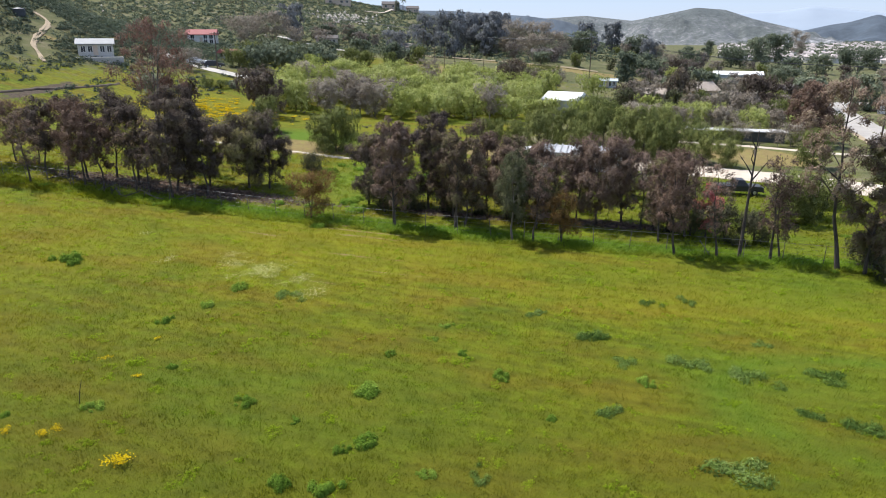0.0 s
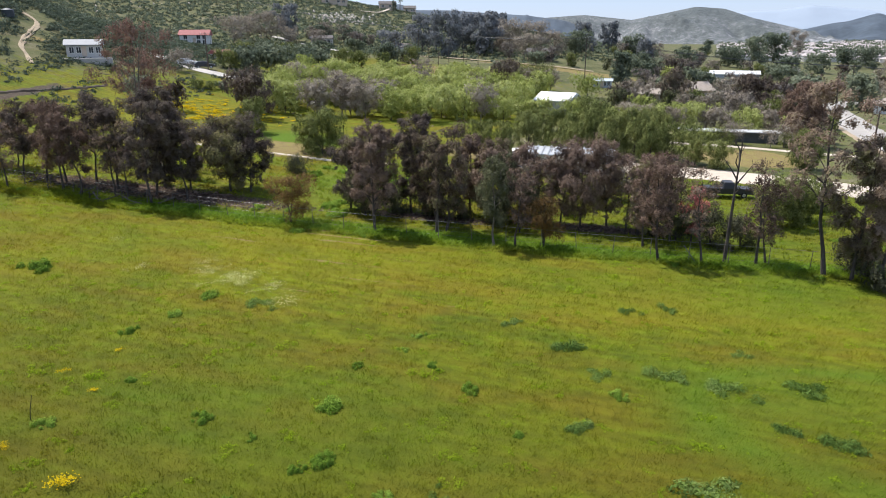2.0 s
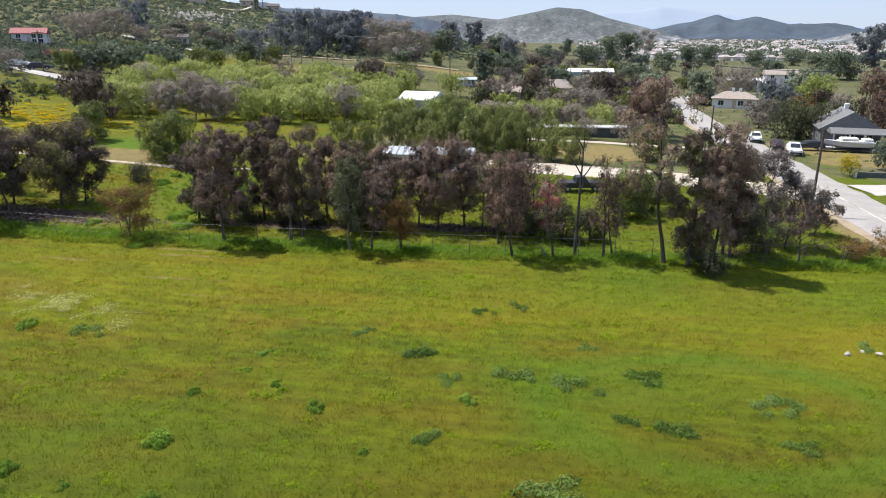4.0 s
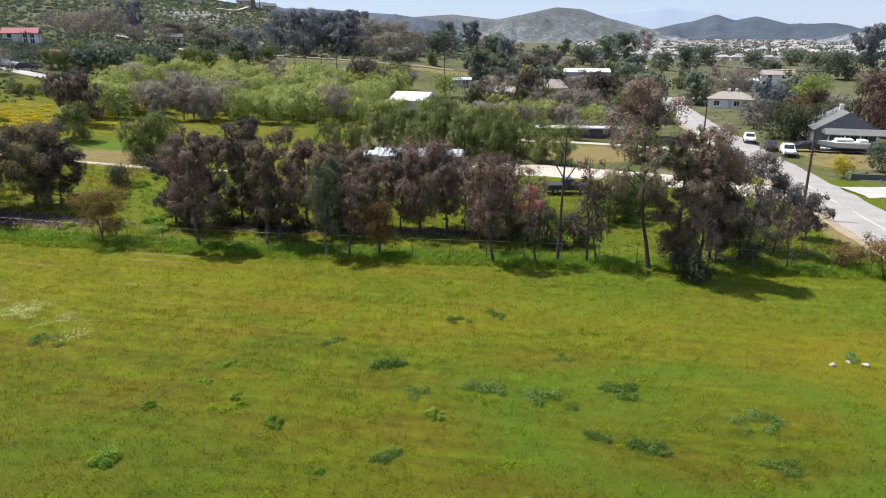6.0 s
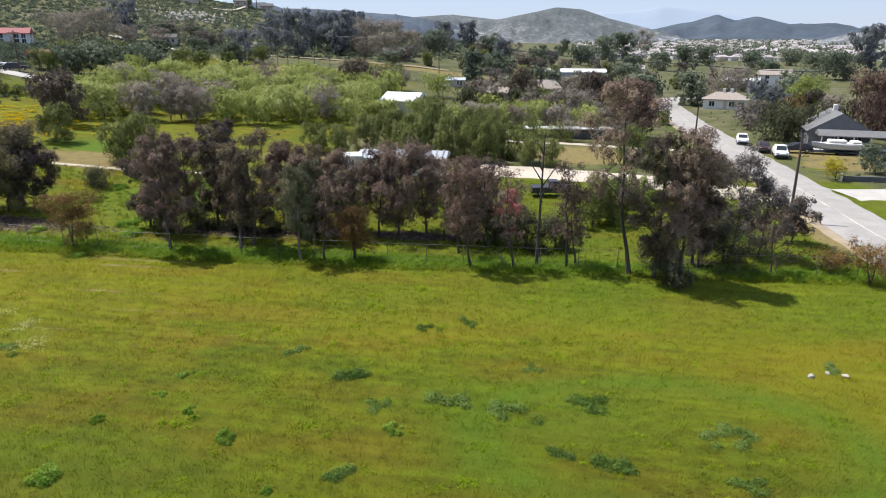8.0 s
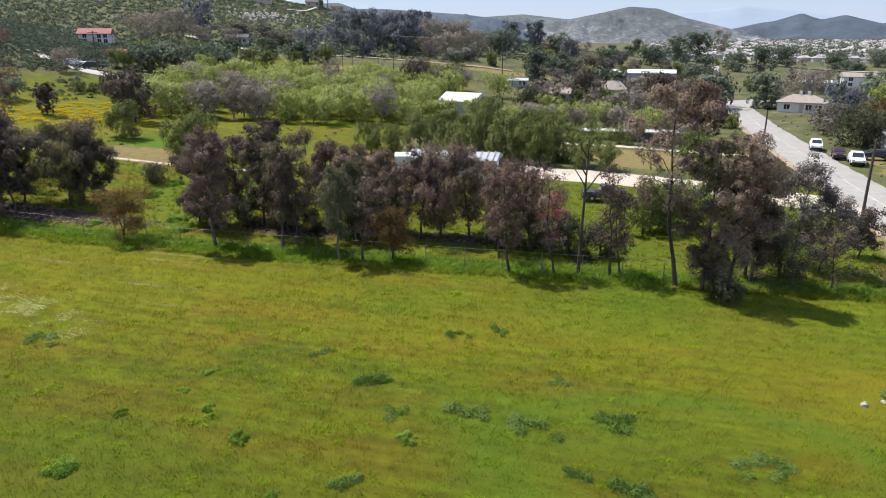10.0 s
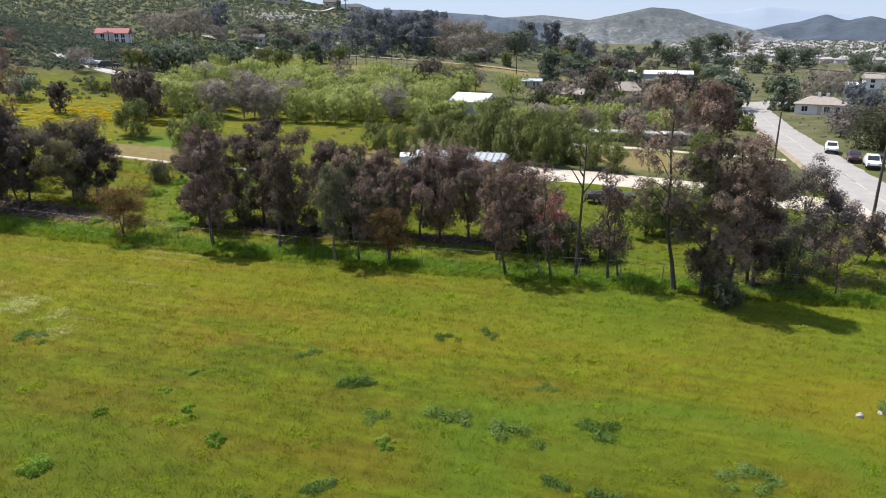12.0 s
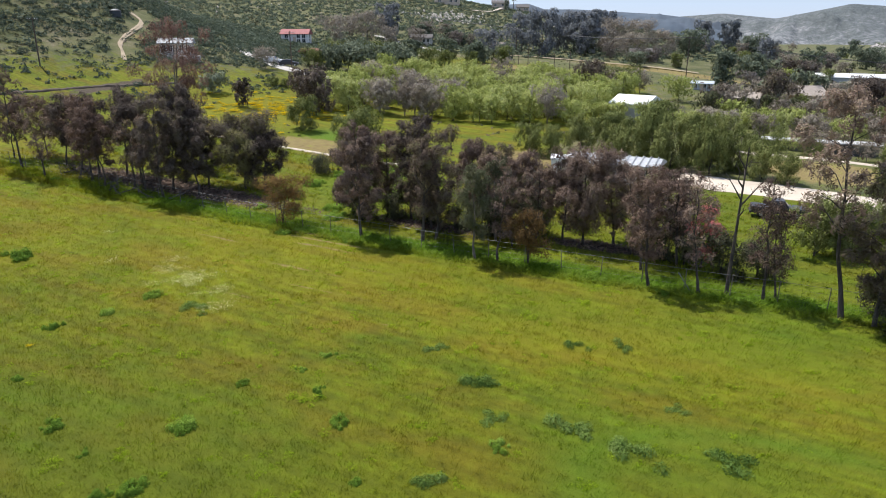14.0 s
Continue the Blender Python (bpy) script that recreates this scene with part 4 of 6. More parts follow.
# the weeping pepper trees behind the yard
peppers = [tree_meshes("pepper", h, w, 80 + i) for i, (h, w) in enumerate(((7.2, 6.4), (6.2, 6.0), (8.0, 6.6), (5.4, 5.5)))]
for x, y, i, s in ((-19, 104, 3, 0.78), (-15.5, 103, 1, 0.72), (-12.5, 107, 0, 0.8), (-8.5, 109, 2, 0.78), (-6.0, 104, 3, 0.95), (-2.5, 108, 2, 0.98), (0.5, 104.5, 1, 1.0), (3.5, 109, 2, 0.88), (5.5, 104, 0, 0.78), (8.5, 107, 1, 0.85), (-4, 116, 2, 0.72), (1.5, 118, 0, 0.72), (6.5, 115, 2, 0.8), (-11, 116, 0, 0.66), (11.8, 104, 3, 0.82), (14.5, 102, 1, 0.62)):
    plant("pepper_tree", x, y, peppers[i], LABELS["pepper"], "pepper trees behind the yard", rz=x * 40, scale=s * 1.06)

# ---- woods between the houses: alike trees from a few shapes ----
WOODS = {k: [tree_meshes(k, h, w, 300 + i, 1.3) for i, (h, w) in enumerate(sizes)] for k, sizes in
         {"oak": ((8, 9), (6.5, 8), (9.5, 9)), "far_dark": ((8, 8), (7, 8.5)), "far_grey": ((7, 8), (6, 7)), "pepper": ((6, 7), (5, 6)), "lime": ((5, 6), (4.5, 6)), "bare": ((8, 9), (7, 8)), "euc": ((14, 11), (12, 10), (16, 12)), "far_olive": ((5, 6), (4, 5.5))}.items()}


NEAR = {k: [tree_meshes(k, h, w, 340 + i, 0.75) for i, (h, w) in enumerate(sizes)] for k, sizes in {"oak": ((8, 9),), "bare": ((8, 9), (7, 8)), "pepper": ((6, 7), (5, 6)), "far_grey": ((7, 8),), "far_olive": ((5, 6), (4, 5.5)), "lime": ((5, 6),)}.items()}


def wood(n, x0, x1, y0, y1, kinds, group, seed, s0=0.7, s1=1.15, clear=lambda x, y: True):
    rng = np.random.default_rng(seed)
    shapes = NEAR if y1 < 130 else WOODS
    done = 0
    while done < n:
        x, y = rng.uniform(x0, x1), rng.uniform(y0, y1)
        k, pick = kinds[rng.integers(len(kinds))], rng.integers(9)
        turn, s = rng.uniform(0, 360), rng.uniform(s0, s1)
        if clear(x, y):
            plant({"oak": "oak_tree", "euc": "gum_tree", "bare": "bare_tree", "far_olive": "bush", "pepper": "pepper_tree"}.get(k, "tree"), x, y, shapes[k][pick % len(shapes[k])], LABELS[k], group, rz=turn, scale=s)
            done += 1


def off_road(x, y):
    rx = np.interp(y, [20, 100, 155, 191, 235, 300, 400, 560], [40.5, 44.4, 47.8, 52, 58, 70, 95, 150])
    return abs(x - rx) > 6 and not (58 < x < 74 and 150 < y < 197) and not (100 < x < 140 and 240 < y < 292)


wood(30, 6, 50, 168, 225, ["oak", "far_dark", "far_grey", "bare", "pepper", "far_olive"], "trees among the houses", 1, 0.55, 0.9, off_road)
wood(30, 0, 62, 232, 330, ["oak", "pepper", "far_dark", "bare", "far_grey", "far_olive"], "trees among the houses", 2, 0.6, 1.0, off_road)
wood(26, 20, 150, 330, 470, ["oak", "oak", "pepper", "bare"], "trees among the houses", 3, 0.4, 0.7, off_road)
wood(22, 60, 165, 205, 320, ["oak", "far_olive", "bare", "far_dark", "pepper"], "trees among the houses", 4, 0.45, 0.8, off_road)
wood(46, 24, 150, 205, 330, ["oak", "far_dark", "far_grey", "far_olive", "bare", "pepper"], "trees among the houses", 20, 0.3, 0.55, off_road)
wood(14, -72, -44, 262, 345, ["euc", "oak", "bare", "euc"], "trees below the hill", 5, 0.7, 1.0)
wood(14, -44, 15, 306, 350, ["oak", "pepper", "bare", "euc"], "trees below the hill", 12, 0.6, 0.85)
wood(14, -44, 20, 246, 262, ["pepper", "far_olive", "bare", "lime", "far_grey"], "trees below the hill", 13, 0.5, 0.8)
wood(18, -112, -58, 160, 215, ["oak", "far_olive", "pepper", "far_olive"], "trees below the hill", 6, 0.55, 0.85, lambda x, y: not (x > -92 and y < 200 and x > -84 + (y - 172) * 0.1) and (x + 110) ** 2 + (y - 180) ** 2 > 60)
wood(12, -125, -95, 232, 275, ["bare", "far_grey", "oak"], "trees below the hill", 7, 0.6, 0.9, lambda x, y: y > 264)
wood(22, -4, 46, 150, 172, ["far_olive", "lime", "bare", "pepper"], "trees among the houses", 8, 0.6, 0.9, off_road)
wood(16, 58, 100, 130, 185, ["oak", "far_olive", "bare", "far_dark"], "trees among the houses", 9, 0.5, 0.8, off_road)
wood(9, 55, 80, 96, 105, ["far_olive", "oak", "bare"], "shrubs in the front yards", 10, 0.25, 0.5, lambda x, y: off_road(x, y) and not (84 < y < 95) and not (57 < x < 72 and y > 112))
wood(5, -20, -14, 140, 144, ["lime"], "orchard trees", 15, 0.55, 0.75)
wood(5, -8, -2, 141, 146, ["lime", "lime", "pepper"], "orchard trees", 18, 0.6, 0.8)
wood(4, 40, 47, 180, 203, ["far_dark", "oak"], "trees among the houses", 19, 0.8, 1.0)
wood(14, 0, 34, 172, 178, ["far_dark", "far_grey", "bare", "pepper"], "trees among the houses", 16, 0.45, 0.7)
wood(20, -16, 9, 69.5, 88, ["far_olive", "pepper", "far_grey", "far_olive", "bare"], "undergrowth behind the fence trees", 17, 0.3, 0.62, lambda x, y: (y < 84 or x < -4 or x > 100) and not (10 < x < 17 and 80 < y < 88))
wood(11, 6, 32, 124.5, 127.5, ["bare", "lime", "pepper"], "young trees before the stable", 14, 0.35, 0.55)

# ---- wire fence ----
fence = empty("wire_fence", -20, 58.6)
fz = fence.location.z
post_mesh = bpy.data.meshes.new("post")
bm = bmesh.new()
bmesh.ops.create_cone(bm, cap_ends=True, segments=8, radius1=0.032, radius2=0.028, depth=1.75, matrix=pose(0, 0, 0.75))
bm.to_mesh(post_mesh)
bm.free()
post_mesh.materials.append(M["post"])
xs = np.arange(-84, 37, 3.05)
rng = np.random.default_rng(3)
ys = 58.6 + 0.035 * np.clip(-30 - xs, 0, 60) + rng.normal(size=len(xs)) * 0.06
zs = height(xs, ys)
for x, y, z in zip(xs, ys, zs):
    part("post", post_mesh, None, fence, "", pose(x + 20, y - 58.6, z - fz, rng.normal() * 2.5, rng.normal() * 2.5, 0))
for lift, r in ((1.58, 0.013), (1.15, 0.005), (0.75, 0.005), (0.35, 0.005)):
    fine = np.linspace(xs[0], xs[-1], 160)
    pts = np.stack([fine + 20, np.interp(fine, xs, ys) - 58.6 - 0.06, np.interp(fine, xs, zs) - fz + lift], 1)
    part("wire", tubes("wire", [(pts, np.full(160, r))], 4, M["wire"]), None, fence)
tagged(fence, "wire fence on weathered posts along the field", "fence")
brace = empty("fence_brace", 7.0, 58.2)
part("bar", tubes("bar", [(np.array([(0, 0, 1.35), (1.0, -0.1, 0.0)]), np.array([0.035, 0.035]))], 6, M["wire"]), None, brace)
tagged(brace, "pale slanting pipe leaning on the fence", "pipe")
stake = empty("stake", -25.0, 24.5)
part("rod", tubes("rod", [(np.array([(0, 0, -0.1), (0.12, 0, 0.6), (0.32, 0.05, 1.35)]), np.array([0.02, 0.018, 0.014]))], 6, M["darkmetal"]), None, stake)
tagged(stake, "thin leaning dark metal stake in the grass", "stake")

# ---- utility poles and wires ----
def utility_pole(x, y, h, rz=0.0, arms=1, label="dark wooden utility pole"):
    ob = empty("utility_pole", x, y, None, rz)
    part("pole", tubes("pole", [(np.array([(0, 0, -0.3), (0, 0, h / 2), (0, 0, h)]), np.array([0.15, 0.13, 0.10]))], 10, M["pole"]), None, ob)
    for k in range(arms):
        z = h - 0.35 - 0.9 * k
        part("crossarm", boxed(-1.1, -0.06, z - 0.06, 1.1, 0.06, z + 0.06, bevel=0.01), M["pole"], ob)
        for u in (-0.95, -0.45, 0.45, 0.95):
            bm = bmesh.new()
            bmesh.ops.create_cone(bm, cap_ends=True, segments=8, radius1=0.05, radius2=0.035, depth=0.16, matrix=pose(u, 0, z + 0.14))
            part("insulator", bm, M["whitewall"], ob)
    return tagged(ob, label, "utility pole", "utility poles")


utility_pole(36.6, 75.5, 8.9, 5, 0, "weathered dark wooden pole by the road")
utility_pole(38.6, 118.5, 7.2, 5, 0, "weathered dark wooden pole by the road")
LINE = [(-165, 285, 10.0), (-74, 255, 9.0), (-11, 223, 12.2), (62, 218, 10.0), (125, 200, 10.0), (210, 180, 10.0)]
utility_pole(-93, 147, 8.5, 20, 1)
utility_pole(-112.4, 96.6, 8.6, 20, 1)
for x, y, h in LINE:
    utility_pole(x, y, h, 10, 1)
for (x0, y0, h0), (x1, y1, h1) in zip(LINE, LINE[1:]):
    z0, z1 = ground_z(x0, y0) + h0, ground_z(x1, y1) + h1
    line = empty("power_line", x0, y0, z0)
    for o in (-0.9, 0.9):
        t = np.linspace(0, 1, 24)
        pts = np.stack([(x1 - x0) * t + o, (y1 - y0) * t, (z1 - z0) * t - 4 * 1.6 * t * (1 - t) - 0.2], 1)
        part("cable", tubes("cable", [(pts, np.full(24, 0.05))], 4, M["darkmetal"]), None, line)
    tagged(line, "sagging dark overhead power cables between poles", "power line")
for k, (x, y, h) in enumerate(((-60, 162, 5.0), (-56.5, 207, 6), (-53, 205, 6), (-50, 206, 5.5), (-46, 208, 6), (-42, 210, 5.5))):
    ob = empty("bare_post", x, y)
    part("shaft", tubes("shaft", [(np.array([(0, 0, -0.2), (0.1 * (k % 3 - 1), 0, h)]), np.array([0.10, 0.07]))], 6, M["pole"]), None, ob)
    tagged(ob, "slim dark upright post in the far field", "post", "posts in the far field")

# ---- buildings ----
def prism(bm, x0, x1, y0, y1, z0, z1, over, thick, hip):
    """A gabled or hipped roof slab with eaves, its ridge along x."""
    a, b, c, d = x0 - over, x1 + over, y0 - over, y1 + over
    m, inset = (y0 + y1) / 2, (y1 - y0) / 2 if hip else 0.0
    vs = [bm.verts.new(p) for p in ((a, c, z0), (b, c, z0), (b, d, z0), (a, d, z0), (a + inset, m, z1), (b - inset, m, z1))]
    vs += [bm.verts.new((p.co.x, p.co.y, p.co.z - thick)) for p in vs[:4]]
    f = vs
    for q in ((0, 1, 5, 4), (2, 3, 4, 5), (0, 4, 3), (1, 2, 5), (0, 6, 7, 1), (1, 7, 8, 2), (2, 8, 9, 3), (3, 9, 6, 0), (6, 9, 8, 7)):
        bm.faces.new([f[i] for i in q])
    bmesh.ops.recalc_face_normals(bm, faces=bm.faces)
    return bm


def window(parent, x, y, z, w, h, side):
    """A framed pane on the wall facing side (0 front, 1 right, 2 back, 3 left)."""
    m = pose(x, y, z, 0, 0, 90 * side)
    bm = bmesh.new()
    for q in ((-w / 2 - 0.08, -0.06, -h / 2 - 0.08, w / 2 + 0.08, 0.05, -h / 2), (-w / 2 - 0.08, -0.06, h / 2, w / 2 + 0.08, 0.05, h / 2 + 0.08), (-w / 2 - 0.08, -0.06, -h / 2, -w / 2, 0.05, h / 2), (w / 2, -0.06, -h / 2, w / 2 + 0.08, 0.05, h / 2), (-0.03, -0.05, -h / 2, 0.03, 0.05, h / 2)):
        box(bm, *q)
    wn = part("window", bm, M["whitewall"], parent, "", m)
    part("pane", boxed(-w / 2, -0.02, -h / 2, w / 2, 0.03, h / 2), M["glass"], wn)
    return wn


def house(x, y, rz, w, d, h, rise, wall, roof, label, hip=False, wins=((-0.3, 0), (0.15, 0), (0.35, 0), (0.0, 3), (0.0, 1)), door=0.0, chimney=None, name="house", storeys=1, z=None, over=0.45):
    """A house with walls, roof slab, windows, door and perhaps a chimney; its front faces -y before the turn."""
    ob = empty(name, x, y, z, rz)
    bm = boxed(-w / 2, -d / 2, -1.2, w / 2, d / 2, h)
    if not hip:
        for sx in (-1, 1):
            q = [bm.verts.new((sx * w / 2, -d / 2, h)), bm.verts.new((sx * w / 2, d / 2, h)), bm.verts.new((sx * w / 2, 0, h + rise * 0.96))]
            bm.faces.new(q)
    part("wall", bm, M[wall], ob)
    part("roof", prism(bmesh.new(), -w / 2, w / 2, -d / 2, d / 2, h + 0.04, h + rise + 0.1, over, 0.16, hip), M[roof], ob)
    for s in range(storeys):
        zc = (s + 0.55) * h / storeys
        for u, side in wins:
            px, py = {0: (u * w, -d / 2 - 0.01), 1: (w / 2 + 0.01, u * d), 2: (u * w, d / 2 + 0.01), 3: (-w / 2 - 0.01, u * d)}[side]
            window(ob, px, py, zc, min(1.5, w * 0.12), 1.15, side)
    if door is not None:
        dr = part("door", boxed(door * w - 0.47, -d / 2 - 0.06, 0, door * w + 0.47, -d / 2 + 0.02, 2.05), M["tanwall"], ob)
        part("handle", boxed(door * w + 0.32, -d / 2 - 0.12, 0.95, door * w + 0.38, -d / 2 - 0.05, 1.1), M["rim"], dr)
    if chimney:
        for cx in chimney:
            part("chimney", boxed(cx * w - 0.35, -0.35, h, cx * w + 0.35, 0.35, h + rise + 0.9, bevel=0.03), M["whitewall"], ob)
    return tagged(ob, label, name.replace("_", " "), "houses")


grey_house = house(64.2, 128, 76, 9.5, 9.0, 2.9, 2.9, "slatewall", "greyroof", "dark grey house with a gabled grey roof and deep porch", wins=((0.0, 3), (-0.3, 3), (-0.2, 2), (0.25, 2)), door=None, chimney=(0.15,))
turned = pose(0, 0, 0, 0, 0, -90)
part("porch_roof", prism(bmesh.new(), -3.4, 6.4, -8.6, -4.8, 2.7, 3.45, 0.3, 0.14, False), M["greyroof"], grey_house, "", turned)
for u in (-3.2, -0.9, 1.4, 3.8, 6.2):
    part("porch_post", boxed(u - 0.09, -8.5, -0.4, u + 0.09, -8.32, 2.62, bevel=0.01), M["whitewall"], grey_house, "white porch post", turned)
part("porch_deck", boxed(-3.6, -8.7, -0.6, 6.6, -4.8, 0.12), M["greywall"], grey_house, "", turned)
for u in range(19):
    part("baluster", boxed(-3.1 + 0.5 * u - 0.03, -8.46, 0.1, -3.1 + 0.5 * u + 0.03, -8.40, 0.92), M["slatewall"], grey_house, "", turned)
part("porch_rail", boxed(-3.2, -8.48, 0.92, 6.2, -8.38, 1.0), M["slatewall"], grey_house, "", turned)
house(65.5, 190, -18, 10.5, 7, 2.4, 1.6, "whitewall", "tanroof", "low white house with pale brown roof and two chimneys", True, chimney=(-0.05, 0.12))
house(112.5, 283, -10, 11, 7, 3.6, 1.8, "whitewall", "tanroof", "white two-storey house with a tan roof", storeys=2)
house(122.5, 286, -10, 5.5, 6, 2.8, 1.6, "tanwall", "tanroof", "tan house end beside the white house")
house(-12, 149, -18, 7.6, 7.2, 3.2, 1.4, "greywall", "metalroof", "pale grey barn with a bright white metal roof", name="barn", wins=(), door=-0.2, over=0.25)
mobile = house(-5.1, 95, -3, 10.8, 4.4, 2.2, 0.6, "whitewall", "ribroof", "long white mobile home with silvery roof", name="mobile_home", wins=((-0.4, 0), (-0.2, 0), (0.2, 0), (0.4, 0), (0, 3)))
for k in range(13):
    u = -5.3 + 0.88 * k
    rib = bmesh.new()
    for sy in (-1, 1):
        q = [rib.verts.new((u + dx, sy * dy, 2.35 + 0.68 * (1 - dy / 2.65) + dz)) for dx, dy, dz in ((-0.05, 2.6, 0), (0.05, 2.6, 0), (0.05, 0.0, 0), (-0.05, 0.0, 0), (-0.03, 2.6, 0.06), (0.03, 2.6, 0.06), (0.03, 0.0, 0.06), (-0.03, 0.0, 0.06))]
        for f in ((4, 5, 6, 7), (0, 1, 5, 4), (1, 2, 6, 5), (3, 0, 4, 7)):
            rib.faces.new([q[i] for i in f])
    part("roof_rib", rib, M["greywall"], mobile)
house(-11.6, 93.5, 10, 2.2, 2.0, 2.2, 0.3, "whitewall", "metalroof", "small white trailer beside the mobile home", name="trailer", wins=((0.0, 0),), door=0.3, over=0.1)
house(19.5, 131, -1, 16, 2.4, 1.7, 0.2, "darkwall", "greywall", "long low dark stable with a pale grey roof", name="stable", wins=(), door=None)
house(-133.5, 204, 24, 8.8, 6, 2.9, 1.5, "whitewall", "redroof", "white two-storey house with red tiled roof", storeys=2)
house(-102, 167.2, 60, 4.2, 3.6, 1.6, 0.8, "whitewall", "redroof", "small white cottage with reddish roof")
mob = house(-109.6, 127.8, 38, 6.6, 5.6, 2.3, 1.0, "beigewall", "paleroof", "white hillside house with white roof on a terrace", wins=((-0.35, 0), (-0.15, 0), (0.2, 0), (0.4, 0), (-0.2, 3), (0.2, 3)), z=ground_z(-110.0, 127.4))
part("terrace", boxed(-7.2, -5.4, -2.6, 5.2, -3.1, -0.3, bevel=0.05), M["concrete"], mob)
house(-78.5, 250, -20, 5.0, 5.0, 2.4, 1.3, "whitewall", "tanroof", "small white farmhouse at the field's edge")
house(-114, 258, 20, 8, 5, 2.4, 1.2, "beigewall", "darkroof", "low white house among hillside trees")
house(6, 182, -10, 7.5, 5, 2.3, 1.2, "tanwall", "tanroof", "low house with pinkish tan roof")
house(19.5, 197, 30, 6, 7, 2.8, 2.0, "tanwall", "tanroof", "tan-roofed house among brown trees")
house(-5, 208, 0, 5, 4, 1.7, 0.5, "bluewall", "bluewall", "low blue-grey roofed outbuilding")
house(35, 264, -3, 21, 7, 3.0, 1.0, "bluewall", "metalroof", "long pale warehouse with a white roof", name="warehouse", wins=((-0.3, 0), (0, 0), (0.3, 0)))
house(51, 232, -5, 6, 3.4, 2.2, 0.6, "bluewall", "ribroof", "pale low building beyond the road bend")
house(92, 262, -5, 10, 4, 2.6, 0.7, "greywall", "metalroof", "low shelter with a white roof", name="shelter")
house(-30, 264, 8, 9, 6, 2.6, 1.4, "tanwall", "darkroof", "dark-roofed house behind the grey bare trees")
for x, y, w, wall, roof, label in ((-171, 406, 15, "tanwall", "tanroof", "pale orange hilltop house with a tan roof"), (-146, 430, 10, "tanwall", "darkroof", "dark-roofed house on the ridge"), (-134, 438, 7, "tanwall", "darkroof", "low dark-roofed house end on the ridge")):
    house(x, y, 22, w, 7, 2.8, 1.6, wall, roof, label)
rail = empty("low_wall", 55.5, 96.5, None, -6)
part("block", boxed(-4, -0.15, -0.3, 4, 0.15, 0.7, bevel=0.02), M["darkwall"], rail)
part("pier", boxed(-4.3, -0.2, -0.3, -3.95, 0.2, 1.0, bevel=0.02), M["whitewall"], rail)
tagged(rail, "low dark board wall with white pier by the driveway", "wall")
tank = empty("water_tank", -131.6, 131.5)
bm = bmesh.new()
bmesh.ops.create_cone(bm, cap_ends=True, segments=20, radius1=1.3, radius2=1.25, depth=1.6, matrix=pose(0, 0, 0.7))
part("drum", bm, M["darkmetal"], tank)
bm = bmesh.new()
bmesh.ops.create_cone(bm, cap_ends=True, segments=20, radius1=1.32, radius2=0.3, depth=0.4, matrix=pose(0, 0, 1.68))
part("lid", bm, M["darkmetal"], tank)
tagged(tank, "black round water tank on the hillside", "water tank")


